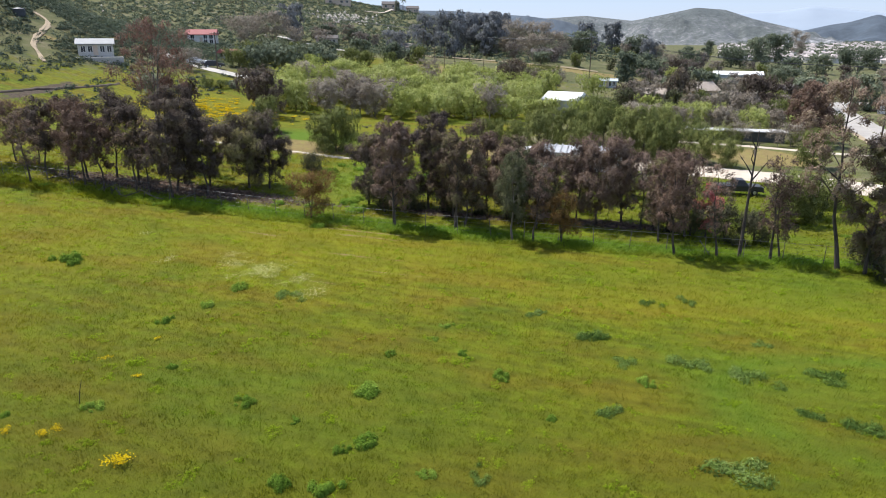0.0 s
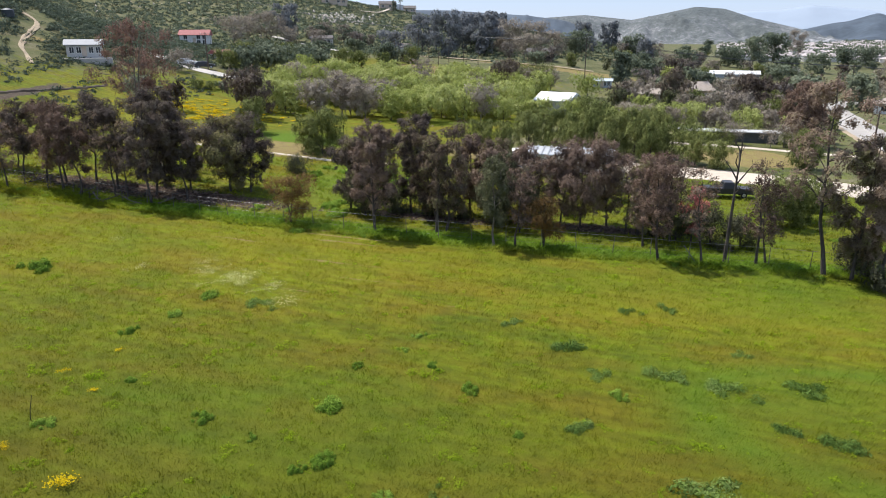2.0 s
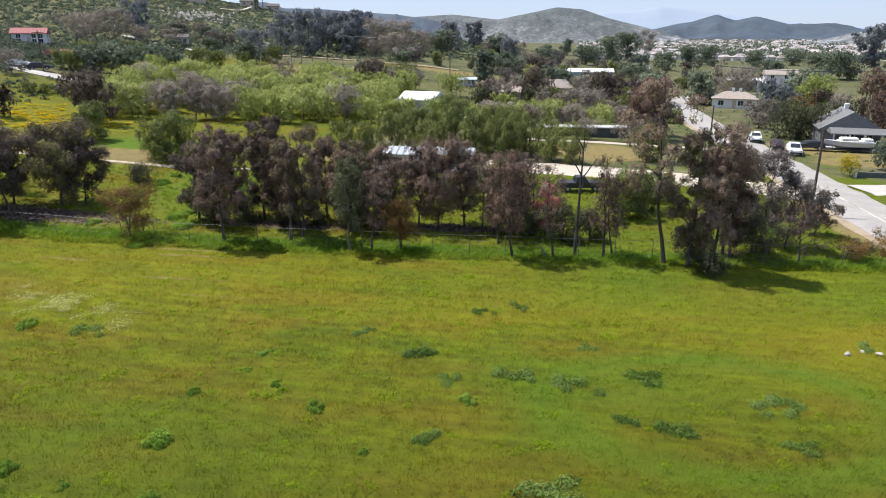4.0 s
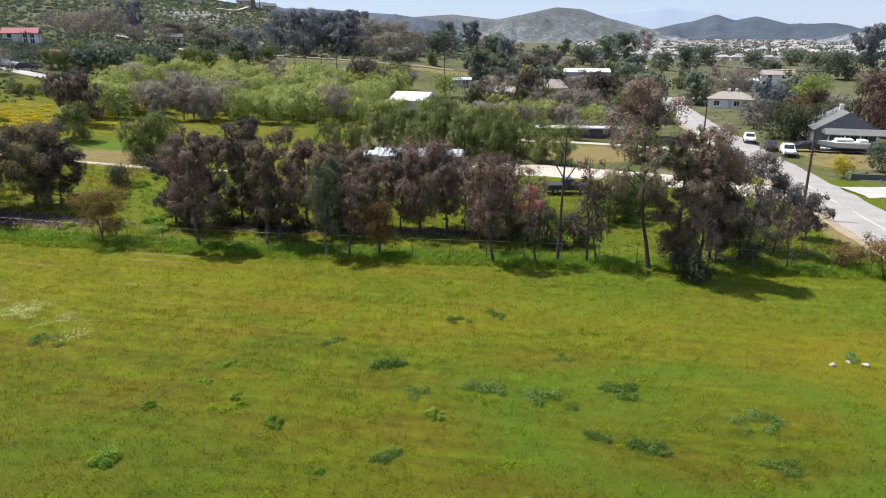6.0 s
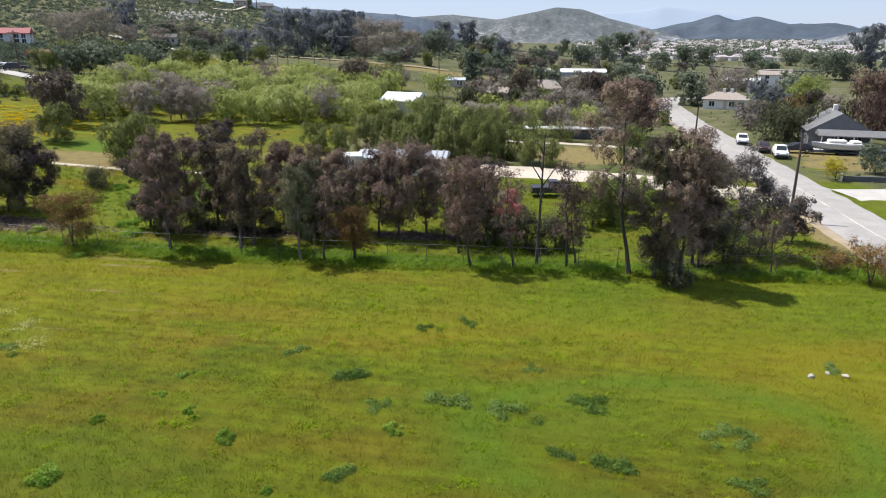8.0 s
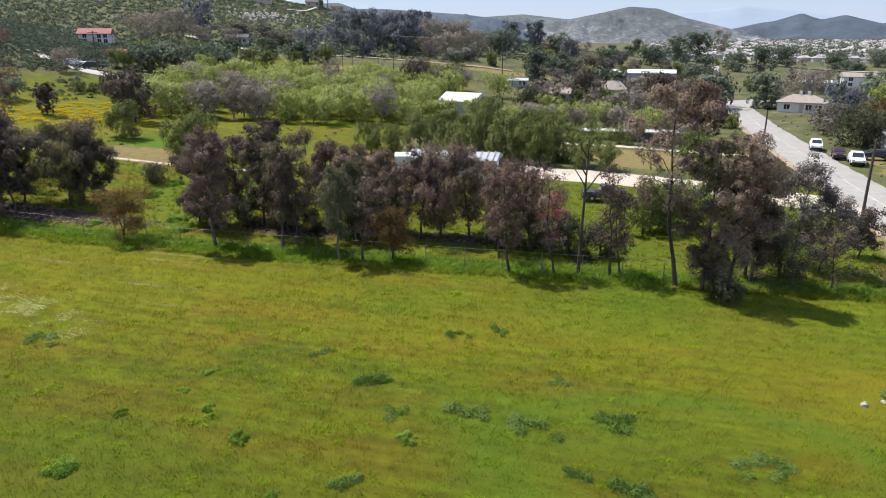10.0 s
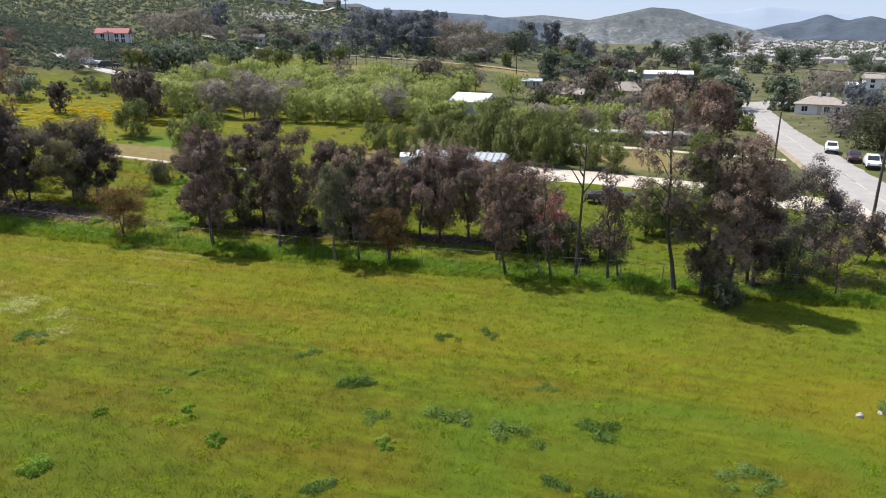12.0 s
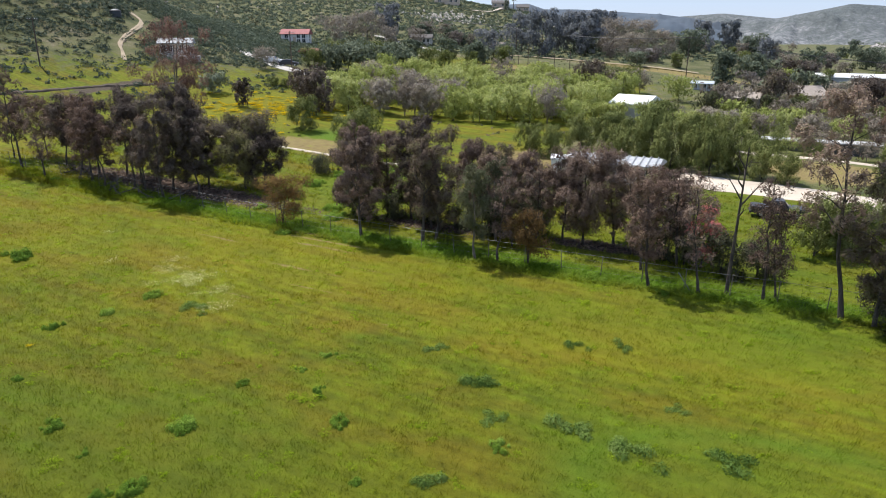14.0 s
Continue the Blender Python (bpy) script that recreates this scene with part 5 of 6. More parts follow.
# ---- cars ----
def car(x, y, rz, paint, label, length=4.5, width=1.8, tall=1.65, pickup=False):
    ob = empty("pickup_truck" if pickup else "car", x, y, ground_z(x, y) + 0.14, rz)
    L2, W2 = length / 2, width / 2
    if pickup:
        prof = [(-L2, 0.45), (L2, 0.45), (L2, 0.95), (L2 - 0.3, 1.05), (0.9, 1.12), (0.45, tall), (-0.55, tall), (-0.75, 1.1), (-L2, 1.08)]
    else:
        prof = [(-L2, 0.40), (L2, 0.40), (L2, 0.80), (L2 - 0.25, 0.98), (1.0, 1.06), (0.35, tall - 0.05), (-0.2, tall), (-1.5, tall - 0.05), (-L2 + 0.15, 1.1), (-L2, 0.9)]
    bm = bmesh.new()
    rows_ = []
    for s, k in ((-1, 0.96), (-0.92, 1.0), (0.92, 1.0), (1, 0.96)):
        rows_.append([bm.verts.new((px * k, s * W2 * (0.82 if pz > 1.2 else 1.0), 0.4 + (pz - 0.4) * (0.98 if abs(s) == 1 else 1.0))) for px, pz in prof])
    n = len(prof)
    for a, b in zip(rows_, rows_[1:]):
        for i in range(n):
            bm.faces.new((a[i], a[(i + 1) % n], b[(i + 1) % n], b[i]))
    bm.faces.new(rows_[0][::-1])
    bm.faces.new(rows_[-1])
    bmesh.ops.recalc_face_normals(bm, faces=bm.faces)
    bmesh.ops.bevel(bm, geom=bm.edges[:], offset=0.04, segments=1, affect="EDGES")
    part("body", bm, M[paint], ob)
    back = -0.6 if pickup else -1.7
    bm = bmesh.new()
    for s in (-1, 1):
        for a, b in ((0.42, -0.1), (-0.2, back + 0.1)):
            q = [bm.verts.new(p) for p in ((a + 0.25, s * W2 * 0.925, 1.12), (b, s * W2 * 0.925, 1.12), (b, s * W2 * 0.84, tall - 0.12), (a - 0.05, s * W2 * 0.84, tall - 0.12))]
            bm.faces.new(q)
    part("side_window", bm, M["glass"], ob)
    part("windscreen", sheet("windscreen", [(0.98, -W2 * 0.78, 1.11), (0.98, W2 * 0.78, 1.11), (0.43, W2 * 0.74, tall - 0.06), (0.43, -W2 * 0.74, tall - 0.06)], [(0, 1, 2, 3)]), M["glass"], ob)
    rx = (-0.79, -0.62) if pickup else (-L2 + 0.10, -1.62)
    part("rear_window", sheet("rear_window", [(rx[0], -W2 * 0.76, 1.16), (rx[0], W2 * 0.76, 1.16), (rx[1], W2 * 0.72, tall - 0.1), (rx[1], -W2 * 0.72, tall - 0.1)], [(0, 1, 2, 3)]), M["glass"], ob)
    for sx in (-1, 1):
        for sy in (-1, 1):
            bm = bmesh.new()
            bmesh.ops.create_cone(bm, cap_ends=True, segments=18, radius1=0.34, radius2=0.34, depth=0.22, matrix=pose(0, 0, 0, 90))
            wheel = part("wheel", bm, M["tyre"], ob, "", pose(sx * length * 0.31, sy * (W2 - 0.08), 0.34))
            bm = bmesh.new()
            bmesh.ops.create_cone(bm, cap_ends=True, segments=12, radius1=0.21, radius2=0.17, depth=0.05, matrix=pose(0, sy * 0.12, 0, 90))
            part("rim", bm, M["rim"], wheel)
        for sy in (-1, 1):
            part("headlight" if sx > 0 else "tail_light", boxed(sx * L2 * 0.99 - 0.03, sy * W2 * 0.72 - 0.16, 0.74, sx * L2 * 0.99 + 0.03, sy * W2 * 0.72 + 0.16, 0.9, bevel=0.01), M["rim" if sx > 0 else "lamp"], ob)
        part("bumper", boxed(sx * L2 - 0.09, -W2 * 0.9, 0.36, sx * L2 + 0.09, W2 * 0.9, 0.58, bevel=0.03), M["tyre"], ob)
    return tagged(ob, label, "car", "parked cars")


car(49.3, 128.0, -105, "carwhite", "white hatchback parked at the roadside")
car(50.6, 114.8, -104, "carwhite", "white sport utility car parked at the roadside", 4.7, 1.85, 1.75)
car(49.9, 119.8, -104, "carred", "small dark red car parked between white ones", 4.0, 1.7, 1.5)
car(54.8, 119.5, 175, "cardark", "dark car parked on the front lawn", 4.6, 1.8, 1.5)
car(13.6, 84.0, 5, "cardark", "dark pickup truck parked behind the trees", 5.2, 1.9, 1.75, True)
car(-98, 146.5, 20, "carwhite", "white car parked on the concrete lane")
car(-94.5, 148, 30, "cardark", "dark car parked on the concrete lane")

boat = empty("boat", 60.5, 118.3, None, 172)
bm = bmesh.new()
sec = []
for u, wd, keel, deck in ((-3.6, 1.15, 0.75, 1.9), (-1.5, 1.25, 0.7, 1.9), (1.0, 1.15, 0.75, 2.0), (2.6, 0.7, 1.0, 2.15), (3.7, 0.06, 1.6, 2.3)):
    sec.append([bm.verts.new((u, s * wd * k, z)) for s, k, z in ((-1, 1, deck), (-1, 0.75, keel + 0.35), (0, 0, keel), (1, 0.75, keel + 0.35), (1, 1, deck))])
for a, b in zip(sec, sec[1:]):
    for i in range(5):
        bm.faces.new((a[i], a[(i + 1) % 5], b[(i + 1) % 5], b[i]))
bm.faces.new(sec[0])
bm.faces.new(sec[-1][::-1])
bmesh.ops.recalc_face_normals(bm, faces=bm.faces)
part("hull", bm, M["hull"], boat)
part("deck", boxed(-3.4, -1.05, 1.9, 1.6, 1.05, 2.15, bevel=0.06), M["whitewall"], boat)
part("cabin", boxed(-1.2, -0.85, 2.15, 1.4, 0.85, 2.75, bevel=0.2), M["whitewall"], boat)
part("cover", boxed(-3.3, -0.9, 2.15, -1.9, 0.9, 2.6, bevel=0.15), M["whitewall"], boat)
part("trailer_frame", boxed(-3.2, -0.9, 0.42, 3.9, 0.9, 0.58, bevel=0.02), M["darkmetal"], boat)
for sy in (-1, 1):
    for u in (-1.2, -0.4):
        bm = bmesh.new()
        bmesh.ops.create_cone(bm, cap_ends=True, segments=16, radius1=0.33, radius2=0.33, depth=0.2, matrix=pose(u, sy * 1.05, 0.33, 90))
        part("wheel", bm, M["tyre"], boat)
boat.scale = (1.0, 0.95, 0.85)
tagged(boat, "white and grey motor boat on a trailer", "boat")
tarp = empty("tarpaulin", 67.5, 117.5)
bm = bmesh.new()
bmesh.ops.create_icosphere(bm, subdivisions=3, radius=1.0)
for v in bm.verts:
    v.co = Vector((v.co.x * 1.1, v.co.y * 0.7, max(v.co.z * 0.9 + noise.noise(v.co * 2.0) * 0.25, -0.1)))
part("sheet", bm, M["tarp"], tarp)
tagged(tarp, "crumpled blue tarpaulin over a heap", "tarpaulin")

# ---- dead branches lying by the fence ----
def fallen_branch(x, y, rz, length, seed):
    rng = np.random.default_rng(seed)
    t = np.linspace(0, 1, 6)
    main = np.stack([length * t, 0.12 * length * np.sin(2.4 * t), 0.10 + length * 0.28 * t ** 1.4], 1)
    paths = [(main, 0.075 * (1 - 0.8 * t))]
    for u in rng.uniform(0.2, 0.95, 7):
        p = np.array([np.interp(u, t, main[:, k]) for k in range(3)])
        e = p + np.array([rng.uniform(0.2, 0.9), rng.normal() * 0.7, rng.uniform(0.1, 0.9)]) * length * 0.3
        paths.append((np.stack([p, (p + e) / 2 + rng.normal(size=3) * 0.06, e]), np.array([0.035, 0.022, 0.008])))
    ob = empty("fallen_branch", x, y, None, rz)
    part("wood", tubes("wood", paths, 5, M["bark" if seed % 2 else "palebark"]), None, ob)
    return tagged(ob, "dry dead branch fallen beside the fence", "branch", "fallen branches")


for k, (x, y, rz, length) in enumerate(((-49.3, 57.9, 20, 2.6), (-48.6, 58.0, 150, 2.2), (-50.8, 58.4, 100, 2.0), (-44.9, 58.9, 170, 2.4), (-46.6, 59.8, 60, 1.8), (-53.0, 58.9, 40, 2.0), (-56.5, 59.4, 130, 1.7), (-43.6, 59.6, 30, 1.6), (-60.5, 60.2, 15, 1.8))):
    fallen_branch(x, y, rz, length, 71 + k)

# ---- boulders in the field ----
def boulder(x, y, r, seed, label="pale boulder lying in the grass"):
    bm = bmesh.new()
    bmesh.ops.create_icosphere(bm, subdivisions=3, radius=1.0)
    for v in bm.verts:
        k = 1 + 0.35 * noise.noise(v.co * 1.3 + Vector((seed * 7.1, 0, 0))) + 0.12 * noise.noise(v.co * 4 + Vector((seed, 0, 0)))
        v.co = Vector((v.co.x * k * r, v.co.y * k * r * 0.75, v.co.z * k * r * 0.7 + r * 0.3))
    me = bpy.data.meshes.new("boulder")
    bm.to_mesh(me)
    bm.free()
    me.materials.append(M["rock"])
    ob = new("boulder", me)
    ob.matrix_basis = pose(x, y, ground_z(x, y) - 0.02, 0, 0, seed * 50)
    return tagged(ob, label, "boulder", "boulders")


boulder(24.4, 41.6, 0.23, 1)
boulder(25.5, 42.1, 0.16, 2)
boulder(26.3, 41.8, 0.20, 3)

# ---- weeds and flowers in the meadow ----
def clump_mesh(seed, r, h, n, leaf, ll, lw):
    """A low tussock: several leafy domes, uneven in outline, their leaves facing outward."""
    rng = np.random.default_rng(seed)
    lobes = np.column_stack([rng.normal(size=(8, 2)) * r * 0.5, np.zeros(8)])
    size = r * rng.uniform(0.25, 0.55, 8)
    pick = rng.choice(8, n, p=size ** 2 / (size ** 2).sum())
    way = rng.normal(size=(n, 3))
    way[:, 2] = np.abs(way[:, 2])
    way /= np.linalg.norm(way, axis=1)[:, None]
    c = lobes[pick] + way * size[pick][:, None] * rng.uniform(0.55, 1.1, (n, 1)) * np.array([1, 1, h / r * 2.2])
    v, f = leaf_arrays(rng, c, ll, lw, -0.3, 0.0, way + np.array([0, 0, 0.4]))
    return sheet("foliage", v, f, M[leaf])


def flower_mesh(seed, r, n, leaf, size):
    """Loose petals spread flat over a patch."""
    rng = np.random.default_rng(seed)
    lobes = rng.normal(size=(5, 2)) * r * 0.5
    c = np.column_stack([lobes[rng.integers(5, size=n)] + rng.normal(size=(n, 2)) * r * 0.3, rng.uniform(0.14, 0.26, n)])
    v, f = leaf_arrays(rng, c, size, size * 0.85, 0.0, 1.0, np.tile(np.array([0.0, 0, 1]), (n, 1)))
    return sheet("petals", v, f, M[leaf])


WEEDS = [clump_mesh(200 + i, 1.0, 0.45, 1500, "weed", 0.16, 0.07) for i in range(4)]
PALES = [clump_mesh(220 + i, 1.0, 0.26, 1000, "paleweed", 0.16, 0.05) for i in range(4)]
SPRIGS = [clump_mesh(230 + i, 1.0, 0.4, 420, "sprig", 0.24, 0.05) for i in range(3)]
YELLS = [flower_mesh(240 + i, 0.5, 230, "yellow", 0.07) for i in range(2)]
WHITES = [flower_mesh(250 + i, 1.3, 330, "white", 0.052) for i in range(2)]


def scatter(spots, meshes, name, label, group, category):
    rng = np.random.default_rng(len(spots))
    for k, (x, y, s) in enumerate(spots):
        ob = new(name, meshes[k % len(meshes)])
        ob.matrix_basis = pose(x, y, ground_z(x, y) - 0.02, 0, 0, rng.uniform(0, 360)) @ Matrix.Diagonal((s, s * rng.uniform(0.7, 1.1), s * rng.uniform(1.1, 1.6), 1))
        tagged(ob, label, category, group, "stuff" if category == "flowers" else "")
DARK_WEEDS = [(-26.1, 37.0, 0.6), (-27.1, 34.2, 0.54), (-12.0, 33.8, 0.36), (-17.4, 26.9, 0.53), (-11.6, 29.1, 0.8), (-14.1, 26.0, 0.33), (-10.1, 25.3, 0.55), (-10.9, 24.4, 0.4), (-12.3, 21.4, 0.55), (-10.6, 21.7, 0.62), (-6.9, 23.7, 0.4),
              (-24.2, 24.3, 0.45), (-27.6, 22.5, 0.35), (-9.8, 38.6, 0.43), (-5.3, 32.8, 0.5), (2.4, 34.2, 0.48), (-23.1, 29.0, 0.34), (-41.0, 41.4, 1.1), (-25.7, 40.5, 0.59), (-10.2, 36.4, 0.32), (-2.2, 29.3, 0.34), (-7.8, 34.9, 0.45)]
PALE_WEEDS = [(-21.4, 40.5, 0.9), (-0.5, 39.3, 1.07), (1.3, 36.4, 0.75), (4.9, 37.4, 1.0), (8.0, 36.6, 1.03), (0.3, 30.8, 0.8), (9.2, 41.0, 0.57), (-4.6, 42.2, 0.68), (-4.8, 24.1, 0.55), (12.4, 32.2, 1.05), (6.0, 27.1, 1.4), (5.4, 47.1, 0.7), (2.8, 46.1, 0.6),
              (9.9, 33.2, 0.75), (11.8, 37.4, 1.0), (17.7, 35.7, 0.93), (18.4, 34.7, 0.92), (25.8, 42.5, 0.76), (17.7, 31.4, 0.84)]
TUFTS = [(-8.0, 34.0, 0.7), (-4.7, 26.9, 0.4), (-17.0, 34.8, 0.5), (-20.5, 32.9, 0.44), (-12.5, 26.8, 0.3), (-4.2, 25.4, 0.44), (-28.6, 28.5, 0.55), (-25.1, 28.8, 0.7), (-14.8, 24.9, 0.42), (-1.4, 27.1, 0.3), (1.7, 52.6, 0.57), (-0.8, 48.9, 0.54), (1.1, 24.8, 0.5), (6.0, 30.7, 0.6)]
scatter(DARK_WEEDS, WEEDS, "weed_clump", "low dark green leafy weed clump in the meadow", "weed clumps", "weed")
scatter(PALE_WEEDS, PALES, "weed_clump", "pale grey-green weed clump in the meadow", "weed clumps", "weed")
scatter([(-19.4, 20.8, 1.1), (-27, 28.8, 0.6), (-24.7, 21.9, 0.6), (-26.4, 21.5, 0.6), (-26, 31.7, 0.5), (-24.3, 22.3, 0.5), (-23.9, 27.6, 0.5)], YELLS, "flower_patch", "small patch of bright yellow wildflowers", "yellow flowers", "flowers")
scatter([(-24.6, 44.7, 1.2), (-25.8, 43.4, 1.1), (-29.6, 47, 0.7), (-25, 43.3, 0.7), (-20, 41.4, 0.9), (-33.8, 44, 0.7), (-40.2, 49.1, 0.5), (-22, 43, 0.9), (-28, 45, 0.9)], WHITES, "flower_patch", "scattered patch of small white wildflowers", "white flowers", "flowers")
rng = np.random.default_rng(21)
FIELD_FLOWERS = [(-70 + rng.normal() * 7, 108 + rng.normal() * 7, rng.uniform(0.6, 1.5)) for _ in range(240)]
# lush growth along the fence and in the gap behind it
FENCE_WEEDS = [(rng.uniform(-60, 34), 58 + rng.normal() * 0.7, rng.uniform(0.35, 0.8)) for _ in range(30)] + [(rng.uniform(-36, -22), rng.uniform(62, 84), rng.uniform(0.5, 1.2)) for _ in range(22)] + [(rng.uniform(10, 34), rng.uniform(62, 70), rng.uniform(0.5, 1.0)) for _ in range(10)]


def stuff(name, arrays, material, label, category, smooth=False):
    v, f, base = [], [], 0
    for a, b in arrays:
        v.append(a)
        f.append(b + base)
        base += len(a)
    return tagged(new(name, sheet(name, np.concatenate(v), np.concatenate(f), material, smooth)), label, category, "", "stuff")


def spread_over(meshes, spots, seed):
    """The arrays of small plants set out over the ground, to be joined."""
    rng = np.random.default_rng(seed)
    shapes = []
    for me in meshes:
        co = np.empty(len(me.vertices) * 3, np.float32)
        me.vertices.foreach_get("co", co)
        shapes.append(co.reshape(-1, 3))
    out = []
    for k, (x, y, s) in enumerate(spots):
        a = rng.uniform(0, 2 * math.pi)
        turn = np.array([[math.cos(a), math.sin(a), 0], [-math.sin(a), math.cos(a), 0], [0, 0, rng.uniform(0.8, 1.2)]])
        v = shapes[k % len(shapes)] @ turn * s + np.array([x, y, ground_z(x, y) - 0.02])
        out.append((v, np.arange(len(v)).reshape(-1, 3)))
    return out


stuff("fence_weeds", spread_over(WEEDS, FENCE_WEEDS, 61), M["weed"], "lush green weeds along the fence and gully", "weeds")
rng = np.random.default_rng(64)
TUFTS += [(rng.uniform(-5 - 1.05 * y, 9 + 0.6 * y), y, rng.uniform(0.12, 0.34)) for y in 17 + 40 * rng.uniform(size=700)]
stuff("meadow_tufts", spread_over(SPRIGS, TUFTS, 65), M["sprig"], "brighter green tufts standing in the meadow grass", "grass")
stuff("field_flowers", spread_over(YELLS, FIELD_FLOWERS, 62), M["yellow"], "yellow flowers over the slope below the hill", "flowers")
rng = np.random.default_rng(63)
lx, ly = rng.uniform(-70, 38, 60000), rng.uniform(57, 70, 60000)
keep = litter_at(lx, ly) > rng.uniform(0.35, 0.9, 60000)
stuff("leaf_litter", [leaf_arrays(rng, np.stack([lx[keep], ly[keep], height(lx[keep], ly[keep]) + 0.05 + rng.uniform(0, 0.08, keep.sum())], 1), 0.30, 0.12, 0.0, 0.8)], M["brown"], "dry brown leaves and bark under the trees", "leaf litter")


# ---- meadow grass: single blades, thinner with distance ----
def blades(n, left, right, y0, y1, tall, wide, seed, thin=1.0, reach=(0.7, 1.8)):
    """Blades in tufts between two slanting sides x = a + b * y; thin below 1 crowds them towards y0."""
    rng = np.random.default_rng(seed)
    ty = y0 + (y1 - y0) * rng.uniform(size=n // 5) ** (1 / thin)
    tx = rng.uniform(left[0] + left[1] * ty, right[0] + right[1] * ty)
    tuft = np.stack([tx, ty], 1)
    p = tuft[rng.integers(len(tuft), size=n)] + rng.normal(size=(n, 2)) * 0.13
    bare = np.maximum(soil_at(p[:, 0], p[:, 1]), litter_at(p[:, 0], p[:, 1]) * (p[:, 1] > 60.5))
    p = p[bare < rng.uniform(0.35, 0.75, n)]
    n = len(p)
    h = tall * rng.uniform(0.45, 1.4, n) * (0.8 + 0.012 * (p[:, 1] - 15).clip(0, 45))
    az = rng.uniform(0, 2 * np.pi, n)
    lean = np.stack([np.cos(az), np.sin(az)], 1) * rng.uniform(*reach, n)[:, None] + np.array([0.35, -0.15])
    side = np.stack([-np.sin(az), np.cos(az)], 1) * (-wide * rng.uniform(0.6, 1.3, n) / 2)[:, None]
    z = height(p[:, 0], p[:, 1])
    b0 = np.column_stack([p - side, z - 0.03])
    b1 = np.column_stack([p + side, z - 0.03])
    top = np.column_stack([p + lean * h[:, None], z + h])
    return np.stack([b0, b1, top], 1).reshape(-1, 3), np.arange(3 * n).reshape(n, 3)


stuff("meadow_grass", [blades(240000, (-5, -1.12), (9, 0.6), 15, 58.6, 0.15, 0.030, 1, 0.95, (0.2, 1.0)), blades(40000, (-85, 0), (40, 0), 56.8, 60.5, 0.24, 0.07, 3),
                       blades(50000, (-75, 0), (38, 0), 60, 92, 0.22, 0.10, 4)], M["grass"], "uneven yellow-green spring grass", "grass")
lawn = bpy.data.objects["meadow_grass"].data
spots = np.empty(len(lawn.vertices) * 3, np.float32)
lawn.vertices.foreach_get("co", spots)
spots = spots.reshape(-1, 3)
layer = lawn.color_attributes.new("tone", "FLOAT_COLOR", "POINT")
layer.data.foreach_set("color", tone(spots[:, 0], spots[:, 1]).ravel())


# ---- scrub and boulders over the hill ----
def shrubs(n, seed, inside, r0, r1, per, leaf, bounds=(-330, 20, 70, 480)):
    rng = np.random.default_rng(seed)
    x, y = rng.uniform(bounds[0], bounds[1], n * 4), rng.uniform(bounds[2], bounds[3], n * 4)
    keep = inside(x, y, rng)
    x, y = x[keep][:n], y[keep][:n]
    r = rng.uniform(r0, r1, len(x)) * (0.8 + 0.4 * rng.uniform(size=len(x)))
    c = np.repeat(np.stack([x, y, height(x, y)], 1), per, 0)
    d = rng.normal(size=(len(c), 3))
    d /= np.linalg.norm(d, axis=1)[:, None]
    d[:, 2] = np.abs(d[:, 2]) * 0.8
    c = c + d * np.repeat(r, per)[:, None] * rng.uniform(0.6, 1.0, (len(c), 1))
    return leaf_arrays(rng, c, leaf, leaf * 0.55, 0.0, 0.0, d + np.array([0, 0, 0.3]))


def noise_field(x, y):
    return np.array([noise.noise((a * 0.09, c * 0.09, 5.0)) for a, c in zip(x, y)])


def on_hill(x, y, rng):
    s = -0.86 * x + 0.5 * y
    off_track = np.hypot(x + np.interp(y, [100, 111, 124, 142], [108, 110, 120, 134]), 0 * y) > np.where((y > 98) & (y < 146), 3.5, -1)
    return (s > 150) & (rng.uniform(size=len(x)) < np.clip((s - 140) / 60, 0.15, 1)) & ~((x > -98) & (y < 235)) & off_track


stuff("hill_scrub", [shrubs(15000, 31, on_hill, 0.6, 1.7, 16, 0.85)], M["scrub"], "dense dark green chaparral scrub over the hillside", "scrub")
stuff("hill_scrub_pale", [shrubs(5000, 32, on_hill, 0.6, 1.4, 13, 0.75)], M["olive"], "paler olive scrub among the chaparral", "scrub")
stuff("near_hill_scrub", [shrubs(9500, 35, lambda x, y, r: (-0.86 * x + 0.5 * y > 144) & on_hill(x, y, r) & (noise_field(x * 1.5, y * 1.5) > -0.35 + r.normal(size=len(x)) * 0.15), 0.5, 1.55, 28, 0.5, (-200, -98, 40, 215))], M["scrub"], "dense dark green scrub on the near hillside", "scrub")
stuff("near_hill_brush", [shrubs(6000, 36, lambda x, y, r: (-0.86 * x + 0.5 * y > 138) & on_hill(x, y, r), 0.3, 0.8, 16, 0.40, (-200, -98, 40, 215))], M["olive"], "paler olive brush between the scrub", "scrub")
stuff("slope_scrub", [shrubs(1100, 33, lambda x, y, r: (-0.86 * x + 0.5 * y > 112) & (r.uniform(size=len(x)) < np.clip((-0.86 * x + 0.5 * y - 108) / 35, 0.08, 1)) & (noise_field(x * 1.4, y * 1.4) > -0.05), 0.3, 1.1, 24, 0.42, (-135, -78, 60, 165))], M["scrub"], "scattered dark bushes on the lower slope", "scrub")


def open_lots(x, y, rng):
    road = np.interp(y, [20, 100, 155, 191, 235, 300], [40.5, 44.4, 47.8, 52, 58, 70])
    return (np.abs(x - road) > 5.5) & ~((x > -8) & (x < 44) & (y < 128)) & ~((x > 48) & (y < 94)) & (noise_field(x, y) > -0.1)


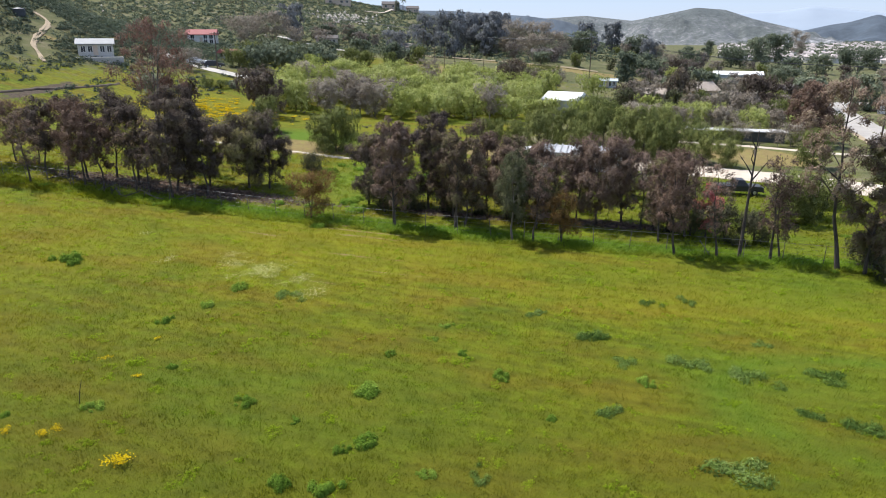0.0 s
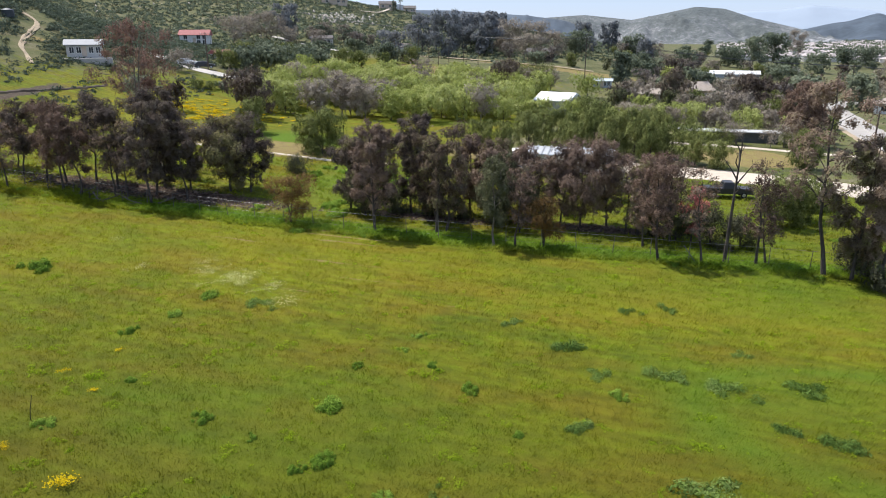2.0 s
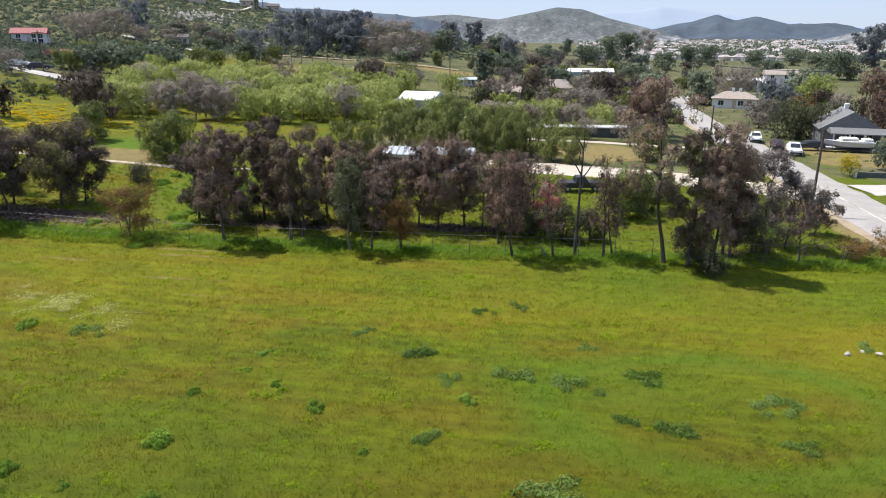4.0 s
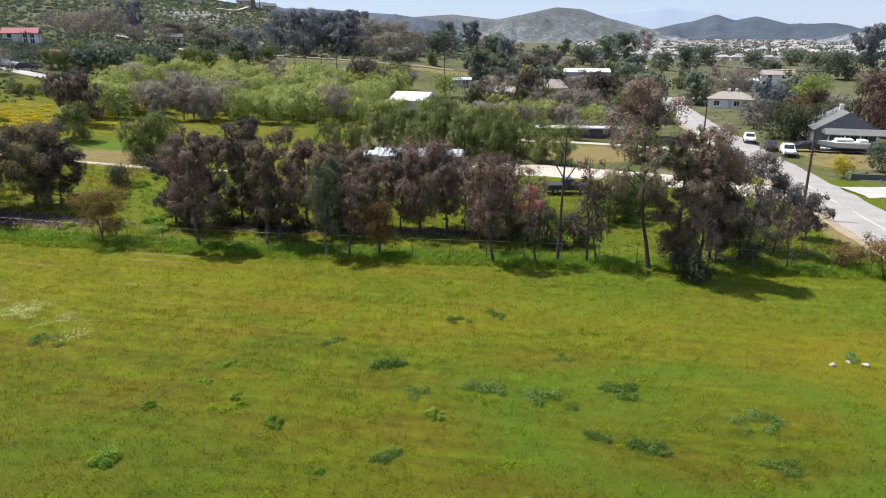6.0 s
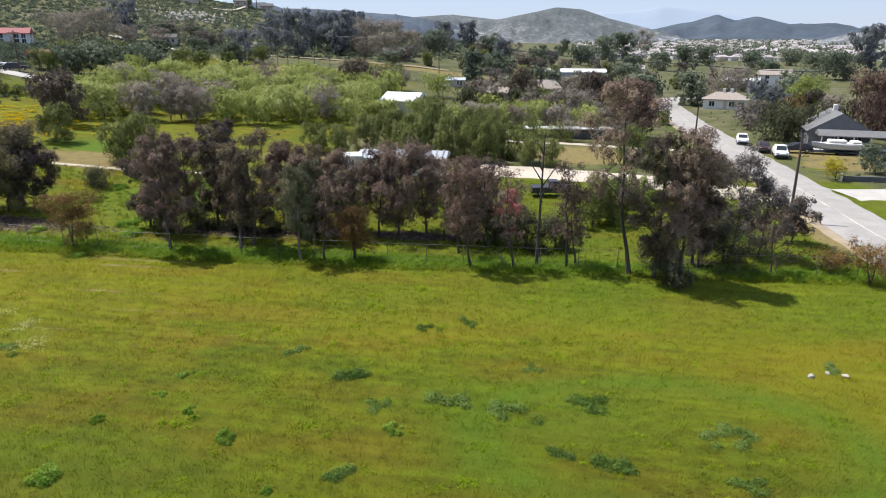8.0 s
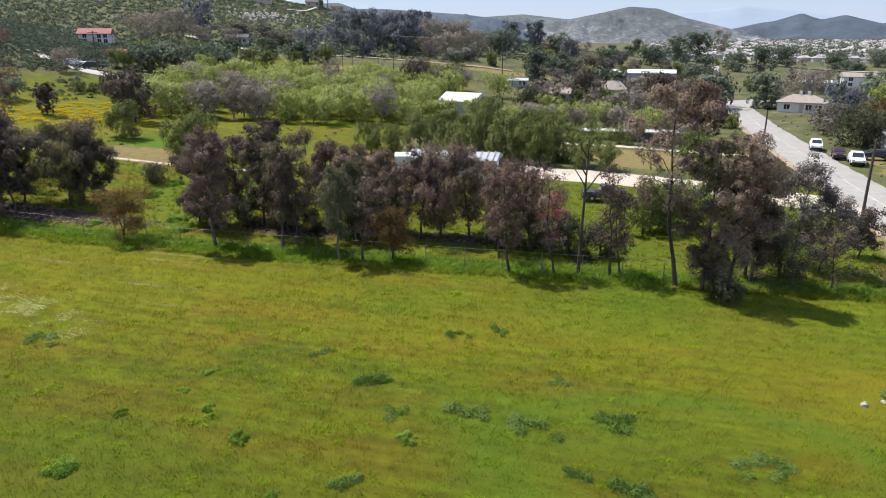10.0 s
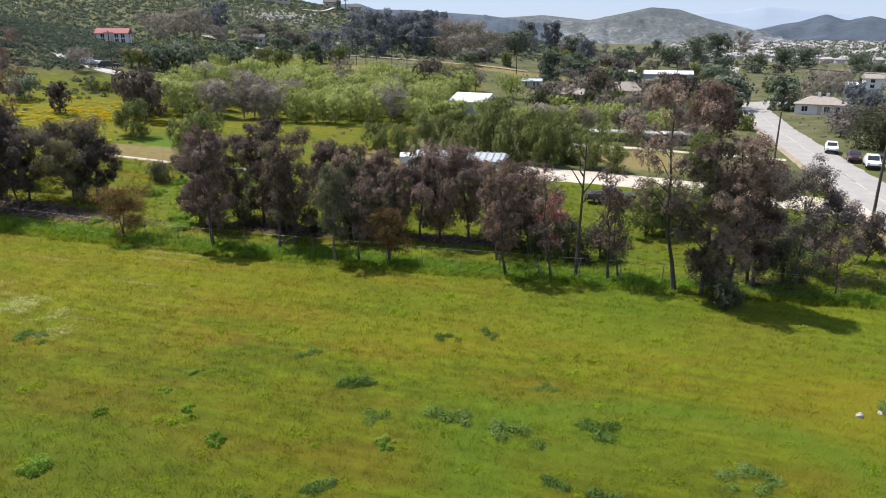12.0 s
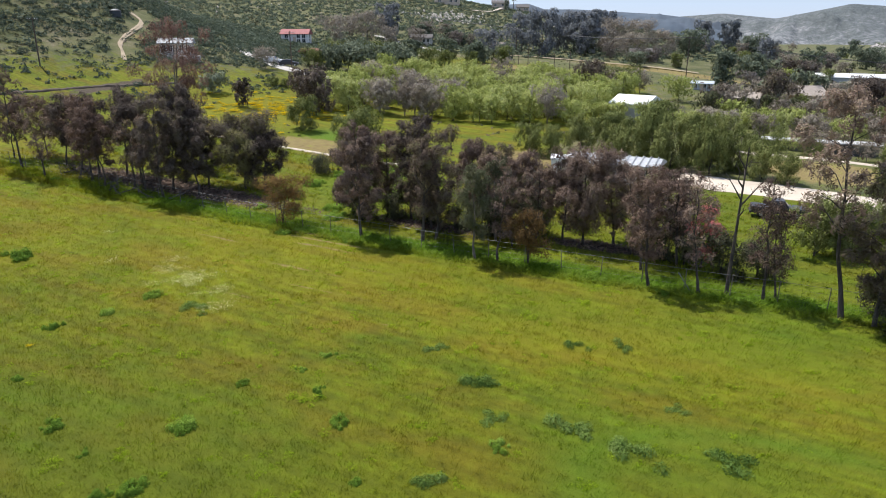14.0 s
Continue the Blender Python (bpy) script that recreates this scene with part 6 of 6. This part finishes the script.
stuff("lot_brush", [shrubs(800, 37, open_lots, 0.15, 0.55, 16, 0.30, (-60, 110, 92, 240))], M["olive"], "low olive brush and weeds over the open lots", "brush")
stuff("lot_brush_dry", [shrubs(350, 38, open_lots, 0.15, 0.5, 14, 0.28, (-60, 110, 92, 240))], M["grey"], "dry grey-brown brush over the open lots", "brush")
rng = np.random.default_rng(41)
rocks = []
for _ in range(240):
    if rng.uniform() < 0.6:
        x, y, r = -143 + rng.normal() * 8, 349 + rng.normal() * 13, rng.uniform(0.3, 1.0)
    else:
        x, y, r = rng.uniform(-300, -90), rng.uniform(230, 430), rng.uniform(0.25, 0.8)
    v = np.array([(0, 0, 1.5), (1, 0, 0.6), (0.2, 0.9, 0.7), (-0.9, 0.3, 0.5), (-0.2, -1, 0.7), (0.9, 0.4, -0.5), (-0.4, 0.9, -0.5), (-0.8, -0.5, -0.5), (0.5, -0.9, -0.5)]) * r * rng.uniform(0.7, 1.2, (9, 3))
    f = np.array([(0, 1, 2), (0, 2, 3), (0, 3, 4), (0, 4, 1), (1, 5, 2), (2, 5, 6), (2, 6, 3), (3, 6, 7), (3, 7, 4), (4, 7, 8), (4, 8, 1), (1, 8, 5)])
    rocks.append((v + np.array([x, y, ground_z(x, y)]), f))
stuff("hill_boulders", rocks, M["rock"], "pale boulders strewn over the hillside", "boulders")

# ---- the town on the plain ----
rng = np.random.default_rng(51)
walls, roofs, crowns = [], [], []
for k in range(3000):
    d = 560 + 1960 * rng.uniform() ** 1.2
    bearing = radians(rng.uniform(6.5, 36))
    x, y = 5 + d * math.sin(bearing), 5 + d * math.cos(bearing)
    w, dp, h = rng.uniform(6, 10) * (1 + d / 5000), rng.uniform(6, 9), rng.choice([2.5, 2.7, 4.0])
    tree = rng.uniform() < (0.5 if d < 600 else 0.33)
    z = ground_z(x, y)
    if tree:
        n = 30
        q = rng.normal(size=(n, 3)) * np.array([2.6, 2.6, 1.7]) * rng.uniform(0.7, 1.2) + np.array([x, y, z + 4])
        q[:, 2] = np.maximum(q[:, 2], z + 0.5)
        crowns.append(leaf_arrays(rng, q, 2.2, 1.6, 0.0))
        continue
    a = rng.uniform(-0.5, 0.5) + (math.pi / 2 if rng.uniform() < 0.4 else 0)
    rot = np.array([[math.cos(a), -math.sin(a), 0], [math.sin(a), math.cos(a), 0], [0, 0, 1]])
    b = np.array([(-w, -dp, -1), (w, -dp, -1), (w, dp, -1), (-w, dp, -1), (-w, -dp, h * 2), (w, -dp, h * 2), (w, dp, h * 2), (-w, dp, h * 2)]) / 2
    walls.append((b @ rot.T + (x, y, z), np.array([(0, 1, 5, 4), (1, 2, 6, 5), (2, 3, 7, 6), (3, 0, 4, 7)])))
    e = np.array([(-w - 1, -dp - 1, h * 2), (w + 1, -dp - 1, h * 2), (w + 1, dp + 1, h * 2), (-w - 1, dp + 1, h * 2), (-w * 0.5, 0, h * 2 + 3.0), (w * 0.5, 0, h * 2 + 3.0)]) / 2
    roofs.append((e @ rot.T + (x, y, z), np.array([(0, 1, 5, 4), (2, 3, 4, 5)])))
    hips = e[[1, 2, 5, 3, 0, 4]] @ rot.T + (x, y, z)
    hips = np.concatenate([hips[:3], hips[2:3] + 0.01, hips[3:], hips[5:] + 0.01])
    roofs.append((hips, np.array([(0, 1, 3, 2), (4, 5, 7, 6)])))
stuff("town_walls", walls, M["townwall"], "pale walls of the distant town's houses", "town")
stuff("town_roofs", roofs, M["townroof"], "tan roofs of the distant town's houses", "town")
stuff("town_trees", crowns, M["oak"], "dark tree crowns through the distant town", "trees")


# ---- distant hills ----
def ridge(name, dist, depth, crest, material, label, jag, lift=0.0):
    """A long hill whose crest runs at the given bearings and elevations (degrees) from the field."""
    crest = np.array(crest)
    be = np.linspace(crest[0, 0], crest[-1, 0], 150)
    k = np.interp(be, crest[:, 0], crest[:, 1])
    k[1:-1] = (k[:-2] + 2 * k[1:-1] + k[2:]) / 4
    rows_ = []
    for j, u in enumerate(np.linspace(-1, 1, 23)):
        r = dist + depth * u
        top = 20.4 + dist * np.tan(np.radians(k)) + lift
        x, y = 5 + r * np.sin(np.radians(be)), 5 + r * np.cos(np.radians(be))
        n = np.array([noise.fractal((radians(q) * 14, u * 3.1 + radians(q) * 5, dist / 700), 0.8, 2.1, 5) for q in be])
        f = (1 - abs(u)) ** 0.8
        rows_.append(np.stack([x, y, -4 + (top + 4) * f + n * jag * f * (1 - f) * 4], 1))
    v = np.stack(rows_, 0)
    m, c = v.shape[:2]
    i, j = np.meshgrid(np.arange(m - 1), np.arange(c - 1), indexing="ij")
    f = np.stack([i * c + j, i * c + j + 1, (i + 1) * c + j + 1, (i + 1) * c + j], -1).reshape(-1, 4)
    return tagged(new(name, sheet(name, v.reshape(-1, 3), f, material, True)), label, "hill", "", "structure")


ridge("backdrop_hill", 2100, 500, [(-9, 1.2), (-6.3, 1.38), (-3.6, 1.55), (0, 1.16), (2.2, 1.58), (4.6, 2.07), (6.6, 1.9), (8.7, 1.22), (11.8, 0.46), (14.5, -0.4)], M["farhill"], "rounded dry hill beyond the town, tinted blue-grey for haze", 30)
ridge("backdrop_hills", 3000, 500, [(10.4, -0.4), (11.4, 0.17), (12.4, 0.5), (13.8, 0.82), (14.8, 0.95), (16.5, 1.48), (17.7, 0.98), (19.2, 1.32), (21.5, 0.72), (24.4, 0.8), (26.1, 0.34), (31, 0.2), (40, 0.1)], M["bluehill"], "dark hills across the valley, blue with painted haze", 26)
ridge("backdrop_knoll", 1500, 300, [(22.6, -0.6), (23.1, -0.49), (25.2, 0.08), (27.4, 0.45), (31, 0.6), (38, 0.3)], M["farhill"], "low knoll beside the town, tinted blue-grey for haze", 15)
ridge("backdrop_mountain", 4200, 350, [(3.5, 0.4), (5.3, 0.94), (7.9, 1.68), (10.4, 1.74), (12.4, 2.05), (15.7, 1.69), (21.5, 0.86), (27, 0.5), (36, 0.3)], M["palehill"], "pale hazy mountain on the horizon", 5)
ridge("backdrop_peak", 1900, 300, [(-24, 2.2), (-19.3, 2.35), (-18.1, 2.4), (-16.8, 1.96), (-14.3, 1.94), (-8.1, 1.54), (-5.4, 1.2), (-3, 0.6)], M["bluehill"], "hill showing behind the ridge, blue with painted haze", 25)
